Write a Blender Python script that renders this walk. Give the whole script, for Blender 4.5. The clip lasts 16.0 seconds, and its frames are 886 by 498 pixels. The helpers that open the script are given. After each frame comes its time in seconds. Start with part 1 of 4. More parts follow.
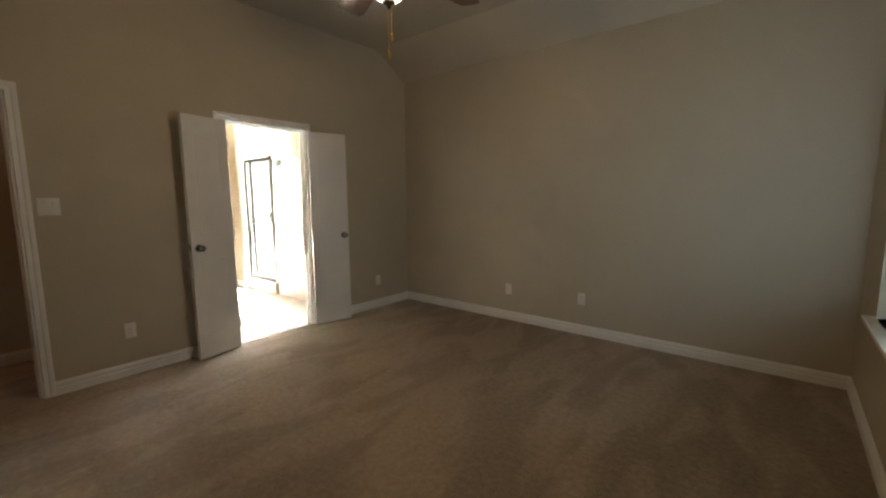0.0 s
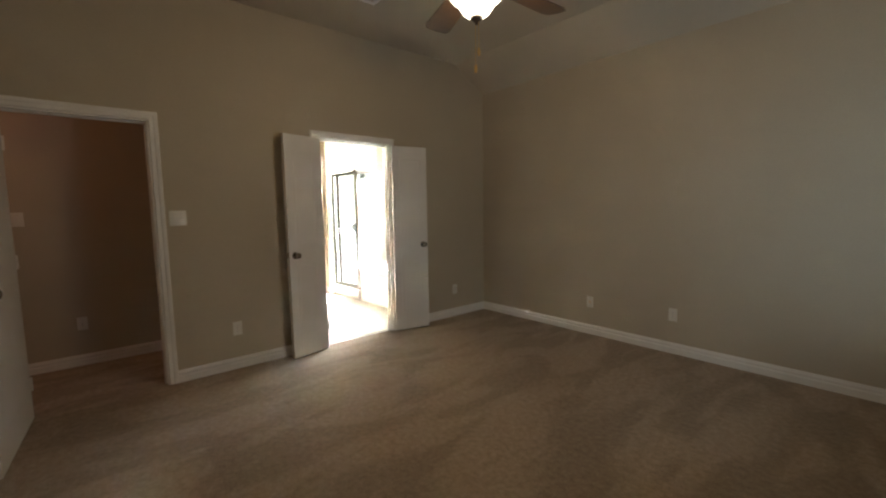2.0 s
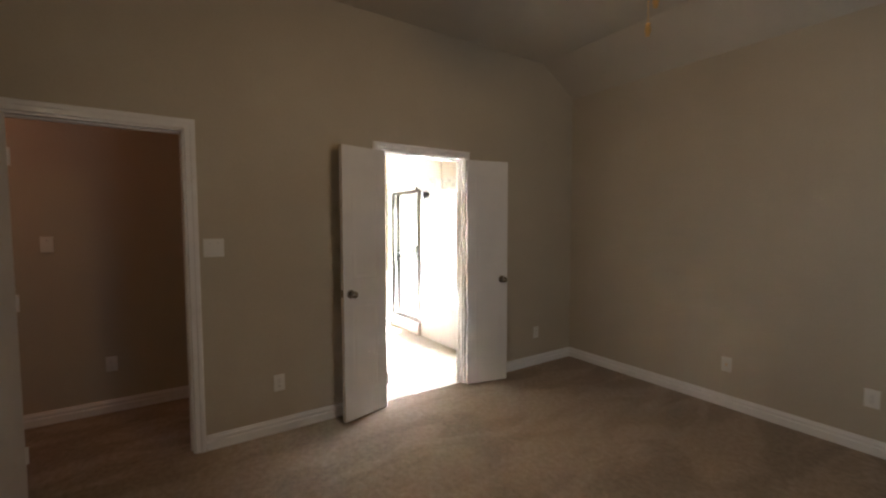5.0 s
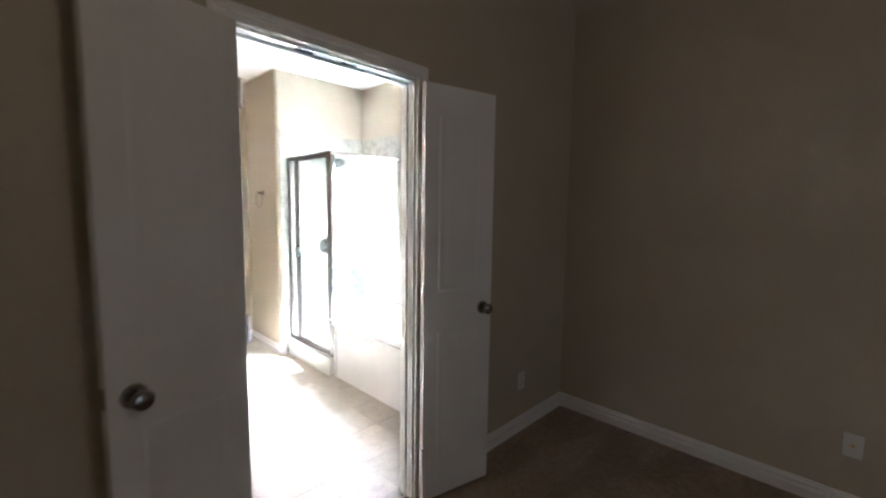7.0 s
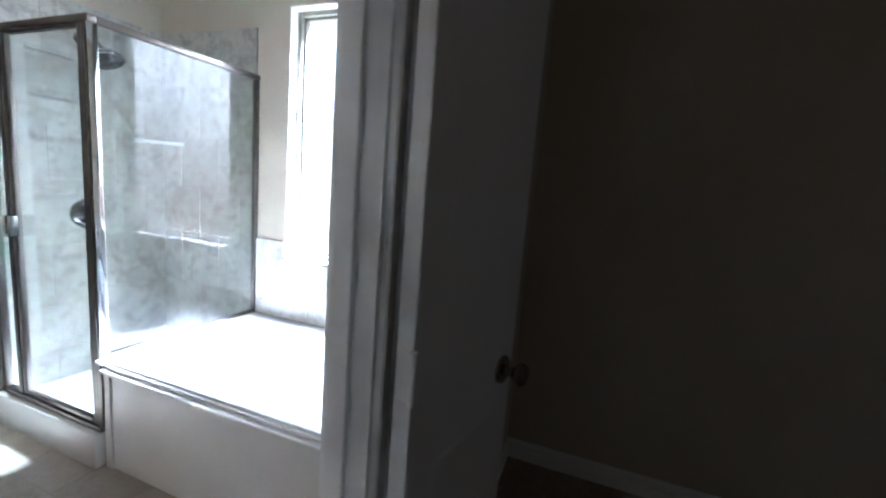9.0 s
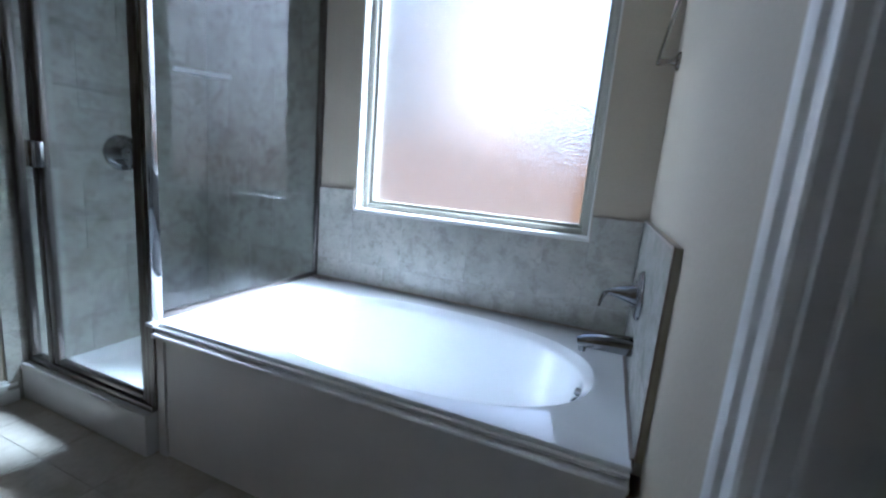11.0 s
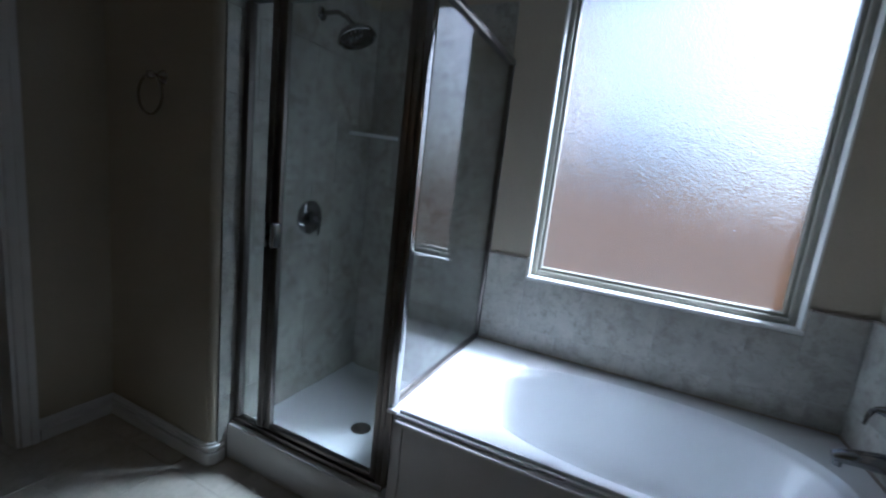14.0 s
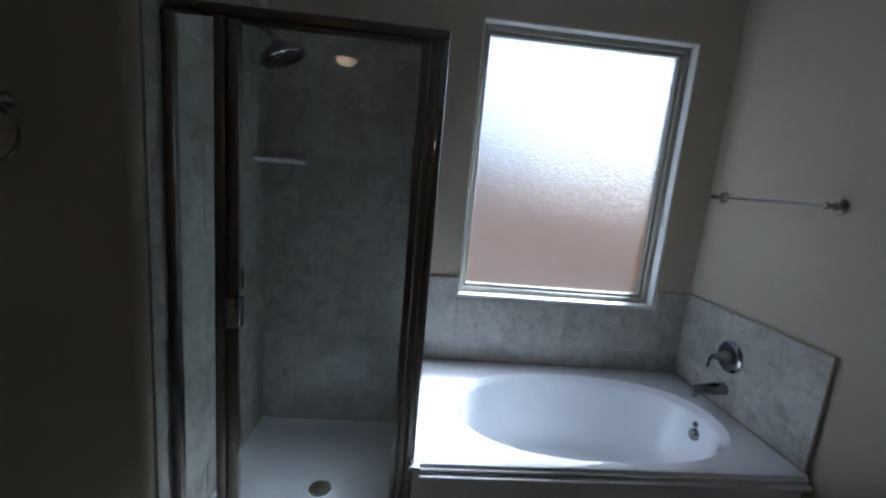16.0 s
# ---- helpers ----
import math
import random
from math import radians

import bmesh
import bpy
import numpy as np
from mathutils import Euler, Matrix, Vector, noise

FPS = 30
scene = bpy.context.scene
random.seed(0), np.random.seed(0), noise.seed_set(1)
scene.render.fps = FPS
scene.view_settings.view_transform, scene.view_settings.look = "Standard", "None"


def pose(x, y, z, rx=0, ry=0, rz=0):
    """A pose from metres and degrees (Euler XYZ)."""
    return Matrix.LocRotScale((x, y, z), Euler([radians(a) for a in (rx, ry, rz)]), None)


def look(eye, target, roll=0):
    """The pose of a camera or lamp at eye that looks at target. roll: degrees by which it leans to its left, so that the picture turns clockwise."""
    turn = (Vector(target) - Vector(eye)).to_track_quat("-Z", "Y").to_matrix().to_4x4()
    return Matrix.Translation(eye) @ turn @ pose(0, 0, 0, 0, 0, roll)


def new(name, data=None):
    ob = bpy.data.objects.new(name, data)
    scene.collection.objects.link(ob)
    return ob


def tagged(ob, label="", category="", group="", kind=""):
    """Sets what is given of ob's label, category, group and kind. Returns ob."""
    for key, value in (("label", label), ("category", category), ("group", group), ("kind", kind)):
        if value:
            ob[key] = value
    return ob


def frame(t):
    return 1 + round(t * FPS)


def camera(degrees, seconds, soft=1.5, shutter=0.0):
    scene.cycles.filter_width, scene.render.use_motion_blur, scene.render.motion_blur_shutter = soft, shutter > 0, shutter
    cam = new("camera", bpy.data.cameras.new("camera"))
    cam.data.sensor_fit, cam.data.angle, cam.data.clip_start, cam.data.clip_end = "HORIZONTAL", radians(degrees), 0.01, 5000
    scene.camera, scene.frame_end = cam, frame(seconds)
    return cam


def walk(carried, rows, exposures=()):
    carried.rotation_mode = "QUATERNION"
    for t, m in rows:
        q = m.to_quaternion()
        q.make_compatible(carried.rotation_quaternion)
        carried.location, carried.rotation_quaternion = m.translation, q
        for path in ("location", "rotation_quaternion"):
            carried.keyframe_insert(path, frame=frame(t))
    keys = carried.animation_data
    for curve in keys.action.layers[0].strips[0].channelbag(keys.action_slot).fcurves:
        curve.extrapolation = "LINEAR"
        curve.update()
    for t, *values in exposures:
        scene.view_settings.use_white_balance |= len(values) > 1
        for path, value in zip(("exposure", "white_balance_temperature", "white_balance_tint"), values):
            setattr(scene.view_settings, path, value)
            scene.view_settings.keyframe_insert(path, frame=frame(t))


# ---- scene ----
cam = camera(94.1, 16.0, soft=2.2, shutter=0.4)
PATH = [
    (0, (3.828, -3.871, 1.35), (2.561, -2.344, 1.099), -0.5),
    (0.5, (3.84, -3.901, 1.333), (2.49, -2.439, 1.126), -2.0),
    (1, (3.816, -3.924, 1.346), (2.41, -2.517, 1.138), -1.4),
    (1.5, (3.814, -3.923, 1.342), (2.343, -2.582, 1.147), -1.2),
    (2, (3.797, -3.936, 1.346), (2.281, -2.646, 1.15), -1.0),
    (2.5, (3.78, -3.947, 1.361), (2.229, -2.699, 1.169), -0.4),
    (3, (3.763, -3.961, 1.367), (2.172, -2.764, 1.177), -0.0),
    (3.2, (3.765, -3.947, 1.338), (2.122, -2.82, 1.157), -0.2),
    (5.5, (2.623, -3.453, 1.464), (0.955, -2.355, 1.35), -0.1),
    (6, (2.238, -3.209, 1.462), (0.639, -2.019, 1.299), -1.5),
    (6.5, (1.841, -2.958, 1.448), (0.326, -1.666, 1.262), 1.0),
    (7, (1.462, -2.741, 1.452), (0.062, -1.327, 1.256), 0.8),
    (7.5, (1.111, -2.502, 1.443), (-0.067, -0.907, 1.183), 1.9),
    (8, (0.785, -2.302, 1.422), (-0.142, -0.545, 1.191), 4.4),
    (8.2, (0.688, -2.241, 1.42), (-0.116, -0.426, 1.182), 4.5),
    (10.3, (-0.139, -1.838, 1.143), (-0.803, 0.02, 0.814), 4.5),
    (10.5, (-0.173, -1.839, 1.119), (-0.873, 0.005, 0.79), 4.3),
    (11, (-0.239, -1.838, 1.077), (-0.955, -0.003, 0.727), 5.0),
    (11.5, (-0.357, -1.866, 1.069), (-1.186, -0.094, 0.655), 5.7),
    (12, (-0.476, -1.907, 1.07), (-1.373, -0.169, 0.654), 6.2),
    (12.5, (-0.557, -1.976, 1.091), (-1.549, -0.283, 0.701), 4.9),
    (13, (-0.668, -2.04, 1.155), (-1.739, -0.381, 0.834), 4.4),
    (13.5, (-0.812, -2.076, 1.234), (-1.865, -0.401, 0.937), 5.6),
    (14, (-0.966, -2.124, 1.31), (-1.777, -0.326, 0.978), 6.5),
    (14.5, (-1.108, -2.207, 1.364), (-1.641, -0.318, 0.981), 7.5),
    (15, (-1.277, -2.236, 1.402), (-1.577, -0.29, 1.048), 5.7),
    (15.5, (-1.481, -2.237, 1.436), (-1.559, -0.261, 1.138), 5.2),
    (16, (-1.683, -2.234, 1.496), (-1.519, -0.271, 1.149), 5.2),
]

EXPOSURES = [
    (0.0, 6.85, 6000, 6), (3.0, 6.85, 5950, 8), (5.5, 6.68, 5850, 13), (6.5, 6.25, 5450, 12), (8.0, 5.2, 4900, 9), (8.4, 4.9, 4850, 9),
    (10.3, 2.3, 4650, 9), (11.0, 2.10, 4600, 8), (12.5, 1.52, 4600, 8), (14.0, 1.06, 4700, 9), (16.0, 1.02, 4850, 10),
]
walk(cam, [(t, look(eye, target, roll)) for t, eye, target, roll in PATH], EXPOSURES)

# ---- world, sun, lamps ----
SUN = Vector((0.48, 0.47, 0.74)).normalized()
world = bpy.data.worlds.new("sky")
scene.world = world
world.use_nodes = True
wn = world.node_tree.nodes
sky = wn.new("ShaderNodeTexSky")
sky.sky_type, sky.sun_disc = "NISHITA", False
sky.dust_density, sky.ozone_density = 5.0, 0.3
sky.sun_elevation = math.asin(SUN.z)
sky.sun_rotation = math.atan2(SUN.x, SUN.y)
world.node_tree.links.new(sky.outputs[0], wn["Background"].inputs[0])
wn["Background"].inputs[1].default_value = 0.11


def lamp(name, kind, energy, color, m):
    data = bpy.data.lights.new(name, kind)
    data.energy, data.color = energy, color
    ob = new(name, data)
    ob.matrix_basis = m
    return ob


# the pebbled window glass spreads the sun, so its beam indoors is wide
sun = lamp("sun", "SUN", 5.0, (1.0, 0.95, 0.88), look(SUN * 30, (0, 0, 0)))
sun.data.angle = radians(13)
# daylight in the bedroom window's opening
day = lamp("window_daylight", "AREA", 0.175, (0.80, 0.93, 1.0), look((4.33, -1.45, 0.72), (3.85, -1.25, 1.4)))
day.data.shape, day.data.size, day.data.size_y = "RECTANGLE", 1.6, 0.12
fan_lamp = lamp("fan_bulb", "POINT", 0.225, (1.0, 0.62, 0.27), pose(2.24, -2.36, 2.42))
fan_lamp.data.shadow_soft_size = 0.12
# unseen lamp added as the assumed source of the hall's warm light
hall_lamp = lamp("assumed_hall_bulb", "POINT", 0.052, (1.0, 0.38, 0.18), pose(-0.58, -5.25, 2.52))
hall_lamp.data.shadow_soft_size = 0.05


# ---- materials ----
def material(name, color, rough=0.5, metal=0.0, vary=0.1, scale=3.0, fine=60.0, bump=0.0, bump_scale=200.0, color2=None, coat=0.0, spec=0.5, by_object=0.0):
    """A surface with blotches at one scale, grain at a finer one, and a fine relief."""
    mat = bpy.data.materials.new(name)
    mat.use_nodes = True
    n, l = mat.node_tree.nodes, mat.node_tree.links
    b = n["Principled BSDF"]
    b.inputs["Roughness"].default_value, b.inputs["Metallic"].default_value = rough, metal
    b.inputs["Coat Weight"].default_value, b.inputs["Coat Roughness"].default_value = coat, 0.08
    b.inputs["Specular IOR Level"].default_value = spec
    tex = n.new("ShaderNodeTexCoord")
    big = n.new("ShaderNodeTexNoise")
    big.inputs["Scale"].default_value, big.inputs["Detail"].default_value = scale, 6
    small = n.new("ShaderNodeTexNoise")
    small.inputs["Scale"].default_value, small.inputs["Detail"].default_value = fine, 3
    l.new(tex.outputs["Object"], big.inputs["Vector"])
    l.new(tex.outputs["Object"], small.inputs["Vector"])
    ramp = n.new("ShaderNodeValToRGB")
    ramp.color_ramp.elements[0].position, ramp.color_ramp.elements[1].position = 0.32, 0.68
    c2 = color2 or tuple(max(0.0, c * (1 - vary)) for c in color)
    ramp.color_ramp.elements[0].color, ramp.color_ramp.elements[1].color = (*c2, 1), (*color, 1)
    l.new(big.outputs["Fac"], ramp.inputs["Fac"])
    mix = n.new("ShaderNodeMix")
    mix.data_type, mix.blend_type = "RGBA", "OVERLAY"
    mix.inputs["Factor"].default_value = min(1.0, vary * 1.5)
    l.new(ramp.outputs["Color"], mix.inputs["A"])
    l.new(small.outputs["Color"], mix.inputs["B"])
    grey = n.new("ShaderNodeHueSaturation")
    l.new(mix.outputs["Result"], grey.inputs["Color"])
    if by_object:
        info = n.new("ShaderNodeObjectInfo")
        rng = n.new("ShaderNodeMapRange")
        rng.inputs["To Min"].default_value, rng.inputs["To Max"].default_value = 1 - by_object, 1 + by_object
        l.new(info.outputs["Random"], rng.inputs["Value"])
        l.new(rng.outputs["Result"], grey.inputs["Value"])
    bw = n.new("ShaderNodeRGBToBW")
    l.new(small.outputs["Color"], bw.inputs["Color"])
    l.new(bw.outputs["Val"], mix.inputs["B"])
    l.new(grey.outputs["Color"], b.inputs["Base Color"])
    if bump:
        rel = n.new("ShaderNodeTexNoise")
        rel.inputs["Scale"].default_value, rel.inputs["Detail"].default_value = bump_scale, 4
        l.new(tex.outputs["Object"], rel.inputs["Vector"])
        bp = n.new("ShaderNodeBump")
        bp.inputs["Strength"].default_value, bp.inputs["Distance"].default_value = bump, 0.004
        l.new(rel.outputs["Fac"], bp.inputs["Height"])
        l.new(bp.outputs["Normal"], b.inputs["Normal"])
    return mat


def carpet_material():
    mat = material("carpet", (0.36, 0.285, 0.215), 0.95, vary=0.34, scale=28, fine=120, bump=1.0, bump_scale=150, color2=(0.27, 0.21, 0.155), spec=0.1)
    n, l = mat.node_tree.nodes, mat.node_tree.links
    b = n["Principled BSDF"]
    b.inputs["Sheen Weight"].default_value = 0.15
    old = b.inputs["Base Color"].links[0].from_socket
    tex = n.new("ShaderNodeTexCoord")
    m = n.new("ShaderNodeMapping")
    m.inputs["Rotation"].default_value = (0, 0, 0.5)
    m.inputs["Scale"].default_value = (3.0, 1.1, 1)
    strokes = n.new("ShaderNodeTexNoise")
    strokes.inputs["Scale"].default_value, strokes.inputs["Detail"].default_value, strokes.inputs["Distortion"].default_value = 1.3, 2.5, 0.7
    l.new(tex.outputs["Object"], m.inputs["Vector"])
    l.new(m.outputs["Vector"], strokes.inputs["Vector"])
    r = n.new("ShaderNodeMapRange")
    r.inputs["From Min"].default_value, r.inputs["From Max"].default_value = 0.43, 0.57
    r.inputs["To Min"].default_value, r.inputs["To Max"].default_value = 0.83, 1.08
    l.new(strokes.outputs["Fac"], r.inputs["Value"])
    h = n.new("ShaderNodeHueSaturation")
    l.new(old, h.inputs["Color"])
    l.new(r.outputs["Result"], h.inputs["Value"])
    l.new(h.outputs["Color"], b.inputs["Base Color"])
    return mat


def stone_tile_material(name, light, dark, rough, by_object=0.06):
    """Glazed tile printed like marbled stone: soft clouds with darker flecks and veins."""
    mat = material(name, light, rough, vary=0.10, scale=5, fine=40, bump=0.05, bump_scale=60, by_object=by_object)
    n, l = mat.node_tree.nodes, mat.node_tree.links
    b = n["Principled BSDF"]
    old = b.inputs["Base Color"].links[0].from_socket
    tex = n.new("ShaderNodeTexCoord")
    info = n.new("ShaderNodeObjectInfo")
    shift = n.new("ShaderNodeVectorMath")
    shift.operation = "MULTIPLY_ADD"
    shift.inputs[1].default_value = (17, 17, 17)
    l.new(info.outputs["Random"], shift.inputs[0])
    l.new(tex.outputs["Object"], shift.inputs[2])
    out = old
    for sc, dist, lo, hi, amount in ((5.0, 0.25, 0.44, 0.66, 0.42), (13.0, 0.3, 0.50, 0.64, 0.55), (36.0, 0.25, 0.54, 0.68, 0.50)):
        v = n.new("ShaderNodeTexNoise")
        v.inputs["Scale"].default_value, v.inputs["Detail"].default_value, v.inputs["Distortion"].default_value = sc, 7, dist
        v.inputs["Roughness"].default_value = 0.65
        l.new(shift.outputs["Vector"], v.inputs["Vector"])
        r = n.new("ShaderNodeMapRange")
        r.inputs["From Min"].default_value, r.inputs["From Max"].default_value, r.inputs["To Max"].default_value = lo, hi, amount
        l.new(v.outputs["Fac"], r.inputs["Value"])
        mix = n.new("ShaderNodeMix")
        mix.data_type = "RGBA"
        mix.inputs["B"].default_value = (*dark, 1)
        l.new(r.outputs["Result"], mix.inputs["Factor"])
        l.new(out, mix.inputs["A"])
        out = mix.outputs["Result"]
    l.new(out, b.inputs["Base Color"])
    return mat


def clear_glass_material():
    """A clear shower pane: what it does not mirror goes straight through."""
    mat = bpy.data.materials.new("clear_glass")
    mat.use_nodes = True
    n, l = mat.node_tree.nodes, mat.node_tree.links
    n.remove(n["Principled BSDF"])
    face = n.new("ShaderNodeLayerWeight")
    face.inputs["Blend"].default_value = 0.5
    power = n.new("ShaderNodeMath")
    power.operation = "POWER"
    power.inputs[1].default_value = 4.5
    fres = n.new("ShaderNodeMapRange")
    fres.inputs["To Min"].default_value, fres.inputs["To Max"].default_value = 0.040, 1.0
    l.new(face.outputs["Facing"], power.inputs[0])
    l.new(power.outputs[0], fres.inputs["Value"])
    clear = n.new("ShaderNodeBsdfTransparent")
    clear.inputs["Color"].default_value = (0.925, 0.94, 0.935, 1)
    gloss = n.new("ShaderNodeBsdfGlossy")
    gloss.inputs["Roughness"].default_value = 0.008
    mix = n.new("ShaderNodeMixShader")
    l.new(fres.outputs[0], mix.inputs[0])
    l.new(clear.outputs[0], mix.inputs[1])
    l.new(gloss.outputs[0], mix.inputs[2])
    l.new(mix.outputs[0], n["Material Output"].inputs[0])
    return mat


def pebbled_glass_material():
    """Obscured window glass: rough, rippled, with a little milky scatter."""
    mat = bpy.data.materials.new("pebbled_glass")
    mat.use_nodes = True
    n, l = mat.node_tree.nodes, mat.node_tree.links
    n.remove(n["Principled BSDF"])
    g = n.new("ShaderNodeBsdfGlass")
    g.inputs["Roughness"].default_value, g.inputs["IOR"].default_value = 0.02, 1.45
    t = n.new("ShaderNodeBsdfTranslucent")
    t.inputs["Color"].default_value = (0.85, 0.88, 0.92, 1)
    tex = n.new("ShaderNodeTexCoord")
    v = n.new("ShaderNodeTexVoronoi")
    v.inputs["Scale"].default_value = 140
    v.feature = "SMOOTH_F1"
    nz = n.new("ShaderNodeTexNoise")
    nz.inputs["Scale"].default_value, nz.inputs["Detail"].default_value = 220, 3
    l.new(tex.outputs["Object"], v.inputs["Vector"])
    l.new(tex.outputs["Object"], nz.inputs["Vector"])
    add = n.new("ShaderNodeMath")
    l.new(v.outputs["Distance"], add.inputs[0])
    l.new(nz.outputs["Fac"], add.inputs[1])
    bp = n.new("ShaderNodeBump")
    bp.inputs["Strength"].default_value, bp.inputs["Distance"].default_value = 0.50, 0.004
    l.new(add.outputs[0], bp.inputs["Height"])
    l.new(bp.outputs["Normal"], g.inputs["Normal"])
    mix = n.new("ShaderNodeMixShader")
    mix.inputs[0].default_value = 0.025
    l.new(g.outputs[0], mix.inputs[1])
    l.new(t.outputs[0], mix.inputs[2])
    l.new(mix.outputs[0], n["Material Output"].inputs[0])
    return mat


def glowing(name, color, strength):
    mat = bpy.data.materials.new(name)
    mat.use_nodes = True
    b = mat.node_tree.nodes["Principled BSDF"]
    b.inputs["Base Color"].default_value = (0.9, 0.87, 0.8, 1)
    b.inputs["Emission Color"].default_value, b.inputs["Emission Strength"].default_value = (*color, 1), strength
    return mat


PAINT = material("tan_wall_paint", (0.476, 0.424, 0.328), 0.75, vary=0.05, scale=1.2, fine=90, bump=0.16, bump_scale=110, spec=0.3)
CEIL = material("bedroom_ceiling_paint", (0.50, 0.45, 0.36), 0.9, vary=0.05, scale=1.5, fine=90, bump=0.22, bump_scale=120, spec=0.2)
CEIL_BATH = material("white_ceiling_paint", (0.82, 0.81, 0.78), 0.9, vary=0.04, scale=1.5, fine=90, bump=0.22, bump_scale=120, spec=0.2)
TRIM = material("white_trim_paint", (0.82, 0.81, 0.79), 0.38, vary=0.05, scale=6, fine=50, bump=0.04, bump_scale=40)
DOOR = material("white_door_paint", (0.74, 0.725, 0.70), 0.42, vary=0.05, scale=4, fine=70, bump=0.10, bump_scale=150)
PLATE = material("white_plastic", (0.74, 0.73, 0.68), 0.35, vary=0.03, scale=20, fine=90)
SLOT = material("dark_slot", (0.05, 0.045, 0.04), 0.6, vary=0.1)
CARPET = carpet_material()
NICKEL = material("satin_nickel", (0.34, 0.305, 0.26), 0.26, 1.0, vary=0.10, scale=30, fine=150)
CHROME = material("polished_chrome", (0.29, 0.29, 0.29), 0.07, 1.0, vary=0.05, scale=25, fine=120)
BRONZE = material("brushed_shower_metal", (0.21, 0.19, 0.175), 0.30, 1.0, vary=0.12, scale=14, fine=160, bump=0.02, bump_scale=260)
ACRYLIC = material("white_acrylic", (0.80, 0.815, 0.83), 0.12, vary=0.02, scale=5, fine=30, coat=1.0)
ACRYLIC.node_tree.nodes["Principled BSDF"].inputs["Coat Roughness"].default_value = 0.02
TUB_APRON = material("white_apron_enamel", (0.80, 0.79, 0.78), 0.25, vary=0.05, scale=4, fine=40, bump=0.02, bump_scale=60)
WALL_TILE = stone_tile_material("marbled_wall_tile", (0.505, 0.495, 0.445), (0.255, 0.243, 0.205), 0.25)
FLOOR_TILE = stone_tile_material("beige_floor_tile", (0.51, 0.47, 0.405), (0.36, 0.32, 0.26), 0.33)
GROUT = material("grey_grout", (0.43, 0.42, 0.39), 0.9, vary=0.25, scale=9, fine=120, bump=0.3)
FLOOR_GROUT = material("pale_floor_grout", (0.50, 0.47, 0.41), 0.9, vary=0.2, scale=9, fine=120, bump=0.3)
GROUT_DARK = material("dark_tile_edging", (0.29, 0.24, 0.20), 0.6, vary=0.2, scale=12, fine=90)
VINYL = material("almond_window_vinyl", (0.34, 0.33, 0.275), 0.4, vary=0.05, scale=8, fine=60)
REVEAL = material("white_reveal_paint", (0.74, 0.74, 0.71), 0.5, vary=0.04, scale=5, fine=60, bump=0.05)
CLEAR = clear_glass_material()
PEBBLED = pebbled_glass_material()
FENCE = material("cedar_fence", (0.42, 0.235, 0.135), 0.85, vary=0.3, scale=3, fine=40, bump=0.3, bump_scale=50, by_object=0.12)
BRICKWALL = material("neighbour_siding", (0.50, 0.36, 0.27), 0.85, vary=0.2, scale=2, fine=30)
ROOFING = material("grey_shingles", (0.27, 0.215, 0.185), 0.9, vary=0.3, scale=4, fine=60, bump=0.3, bump_scale=30)
GRASS = material("lawn", (0.10, 0.13, 0.05), 0.95, vary=0.4, scale=2, fine=90, bump=0.5, bump_scale=60)
BLADE = material("dark_fan_blade", (0.10, 0.065, 0.045), 0.4, vary=0.3, scale=8, fine=70)
FAN_METAL = material("oil_rubbed_bronze", (0.13, 0.10, 0.08), 0.35, 0.8, vary=0.15, scale=20, fine=100)
BRASS = material("aged_brass", (0.70, 0.48, 0.20), 0.4, 1.0, vary=0.1, scale=30)
BOWL = glowing("lit_frosted_bowl", (1.0, 0.84, 0.60), 0.045)
DOWNLIGHT = glowing("lit_warm_glass", (1.0, 0.60, 0.30), 2.6)
SHELFWOOD = material("brown_closet_shelf", (0.13, 0.085, 0.055), 0.6, vary=0.2, scale=6, fine=60)
SUN_BLOCK = material("white_sun_block", (0.75, 0.76, 0.74), 0.5, vary=0.04, scale=8)


# ---- mesh helpers ----
def box(bm, x0, x1, y0, y1, z0, z1, bevel=0.0, seg=2):
    made = bmesh.ops.create_cube(bm, size=1, matrix=Matrix.LocRotScale(((x0 + x1) / 2, (y0 + y1) / 2, (z0 + z1) / 2), None, (abs(x1 - x0), abs(y1 - y0), abs(z1 - z0))))
    if bevel:
        edges = {e for v in made["verts"] for e in v.link_edges}
        bmesh.ops.bevel(bm, geom=list(edges), offset=bevel, segments=seg, affect="EDGES", profile=0.5)
    return bm


def boxes(*sizes, bevel=0.0):
    bm = bmesh.new()
    for s in sizes:
        box(bm, *s, bevel=bevel)
    return bm


def lathe(profile, m=None, seg=32, bm=None):
    """A turned shape: (radius, height) pairs about the z axis, laid by m."""
    bm = bm or bmesh.new()
    m = m or Matrix()
    rings = []
    for r, z in profile:
        if r < 1e-5:
            rings.append([bm.verts.new(m @ Vector((0, 0, z)))])
        else:
            rings.append([bm.verts.new(m @ Vector((r * math.cos(a), r * math.sin(a), z))) for a in (2 * math.pi * i / seg for i in range(seg))])
    for a, b in zip(rings, rings[1:]):
        for i in range(seg):
            j = (i + 1) % seg
            q = [a[i % len(a)], a[j % len(a)], b[j % len(b)], b[i % len(b)]]
            q = list(dict.fromkeys(q))
            if len(q) > 2:
                bm.faces.new(q)
    bmesh.ops.recalc_face_normals(bm, faces=bm.faces)
    return bm


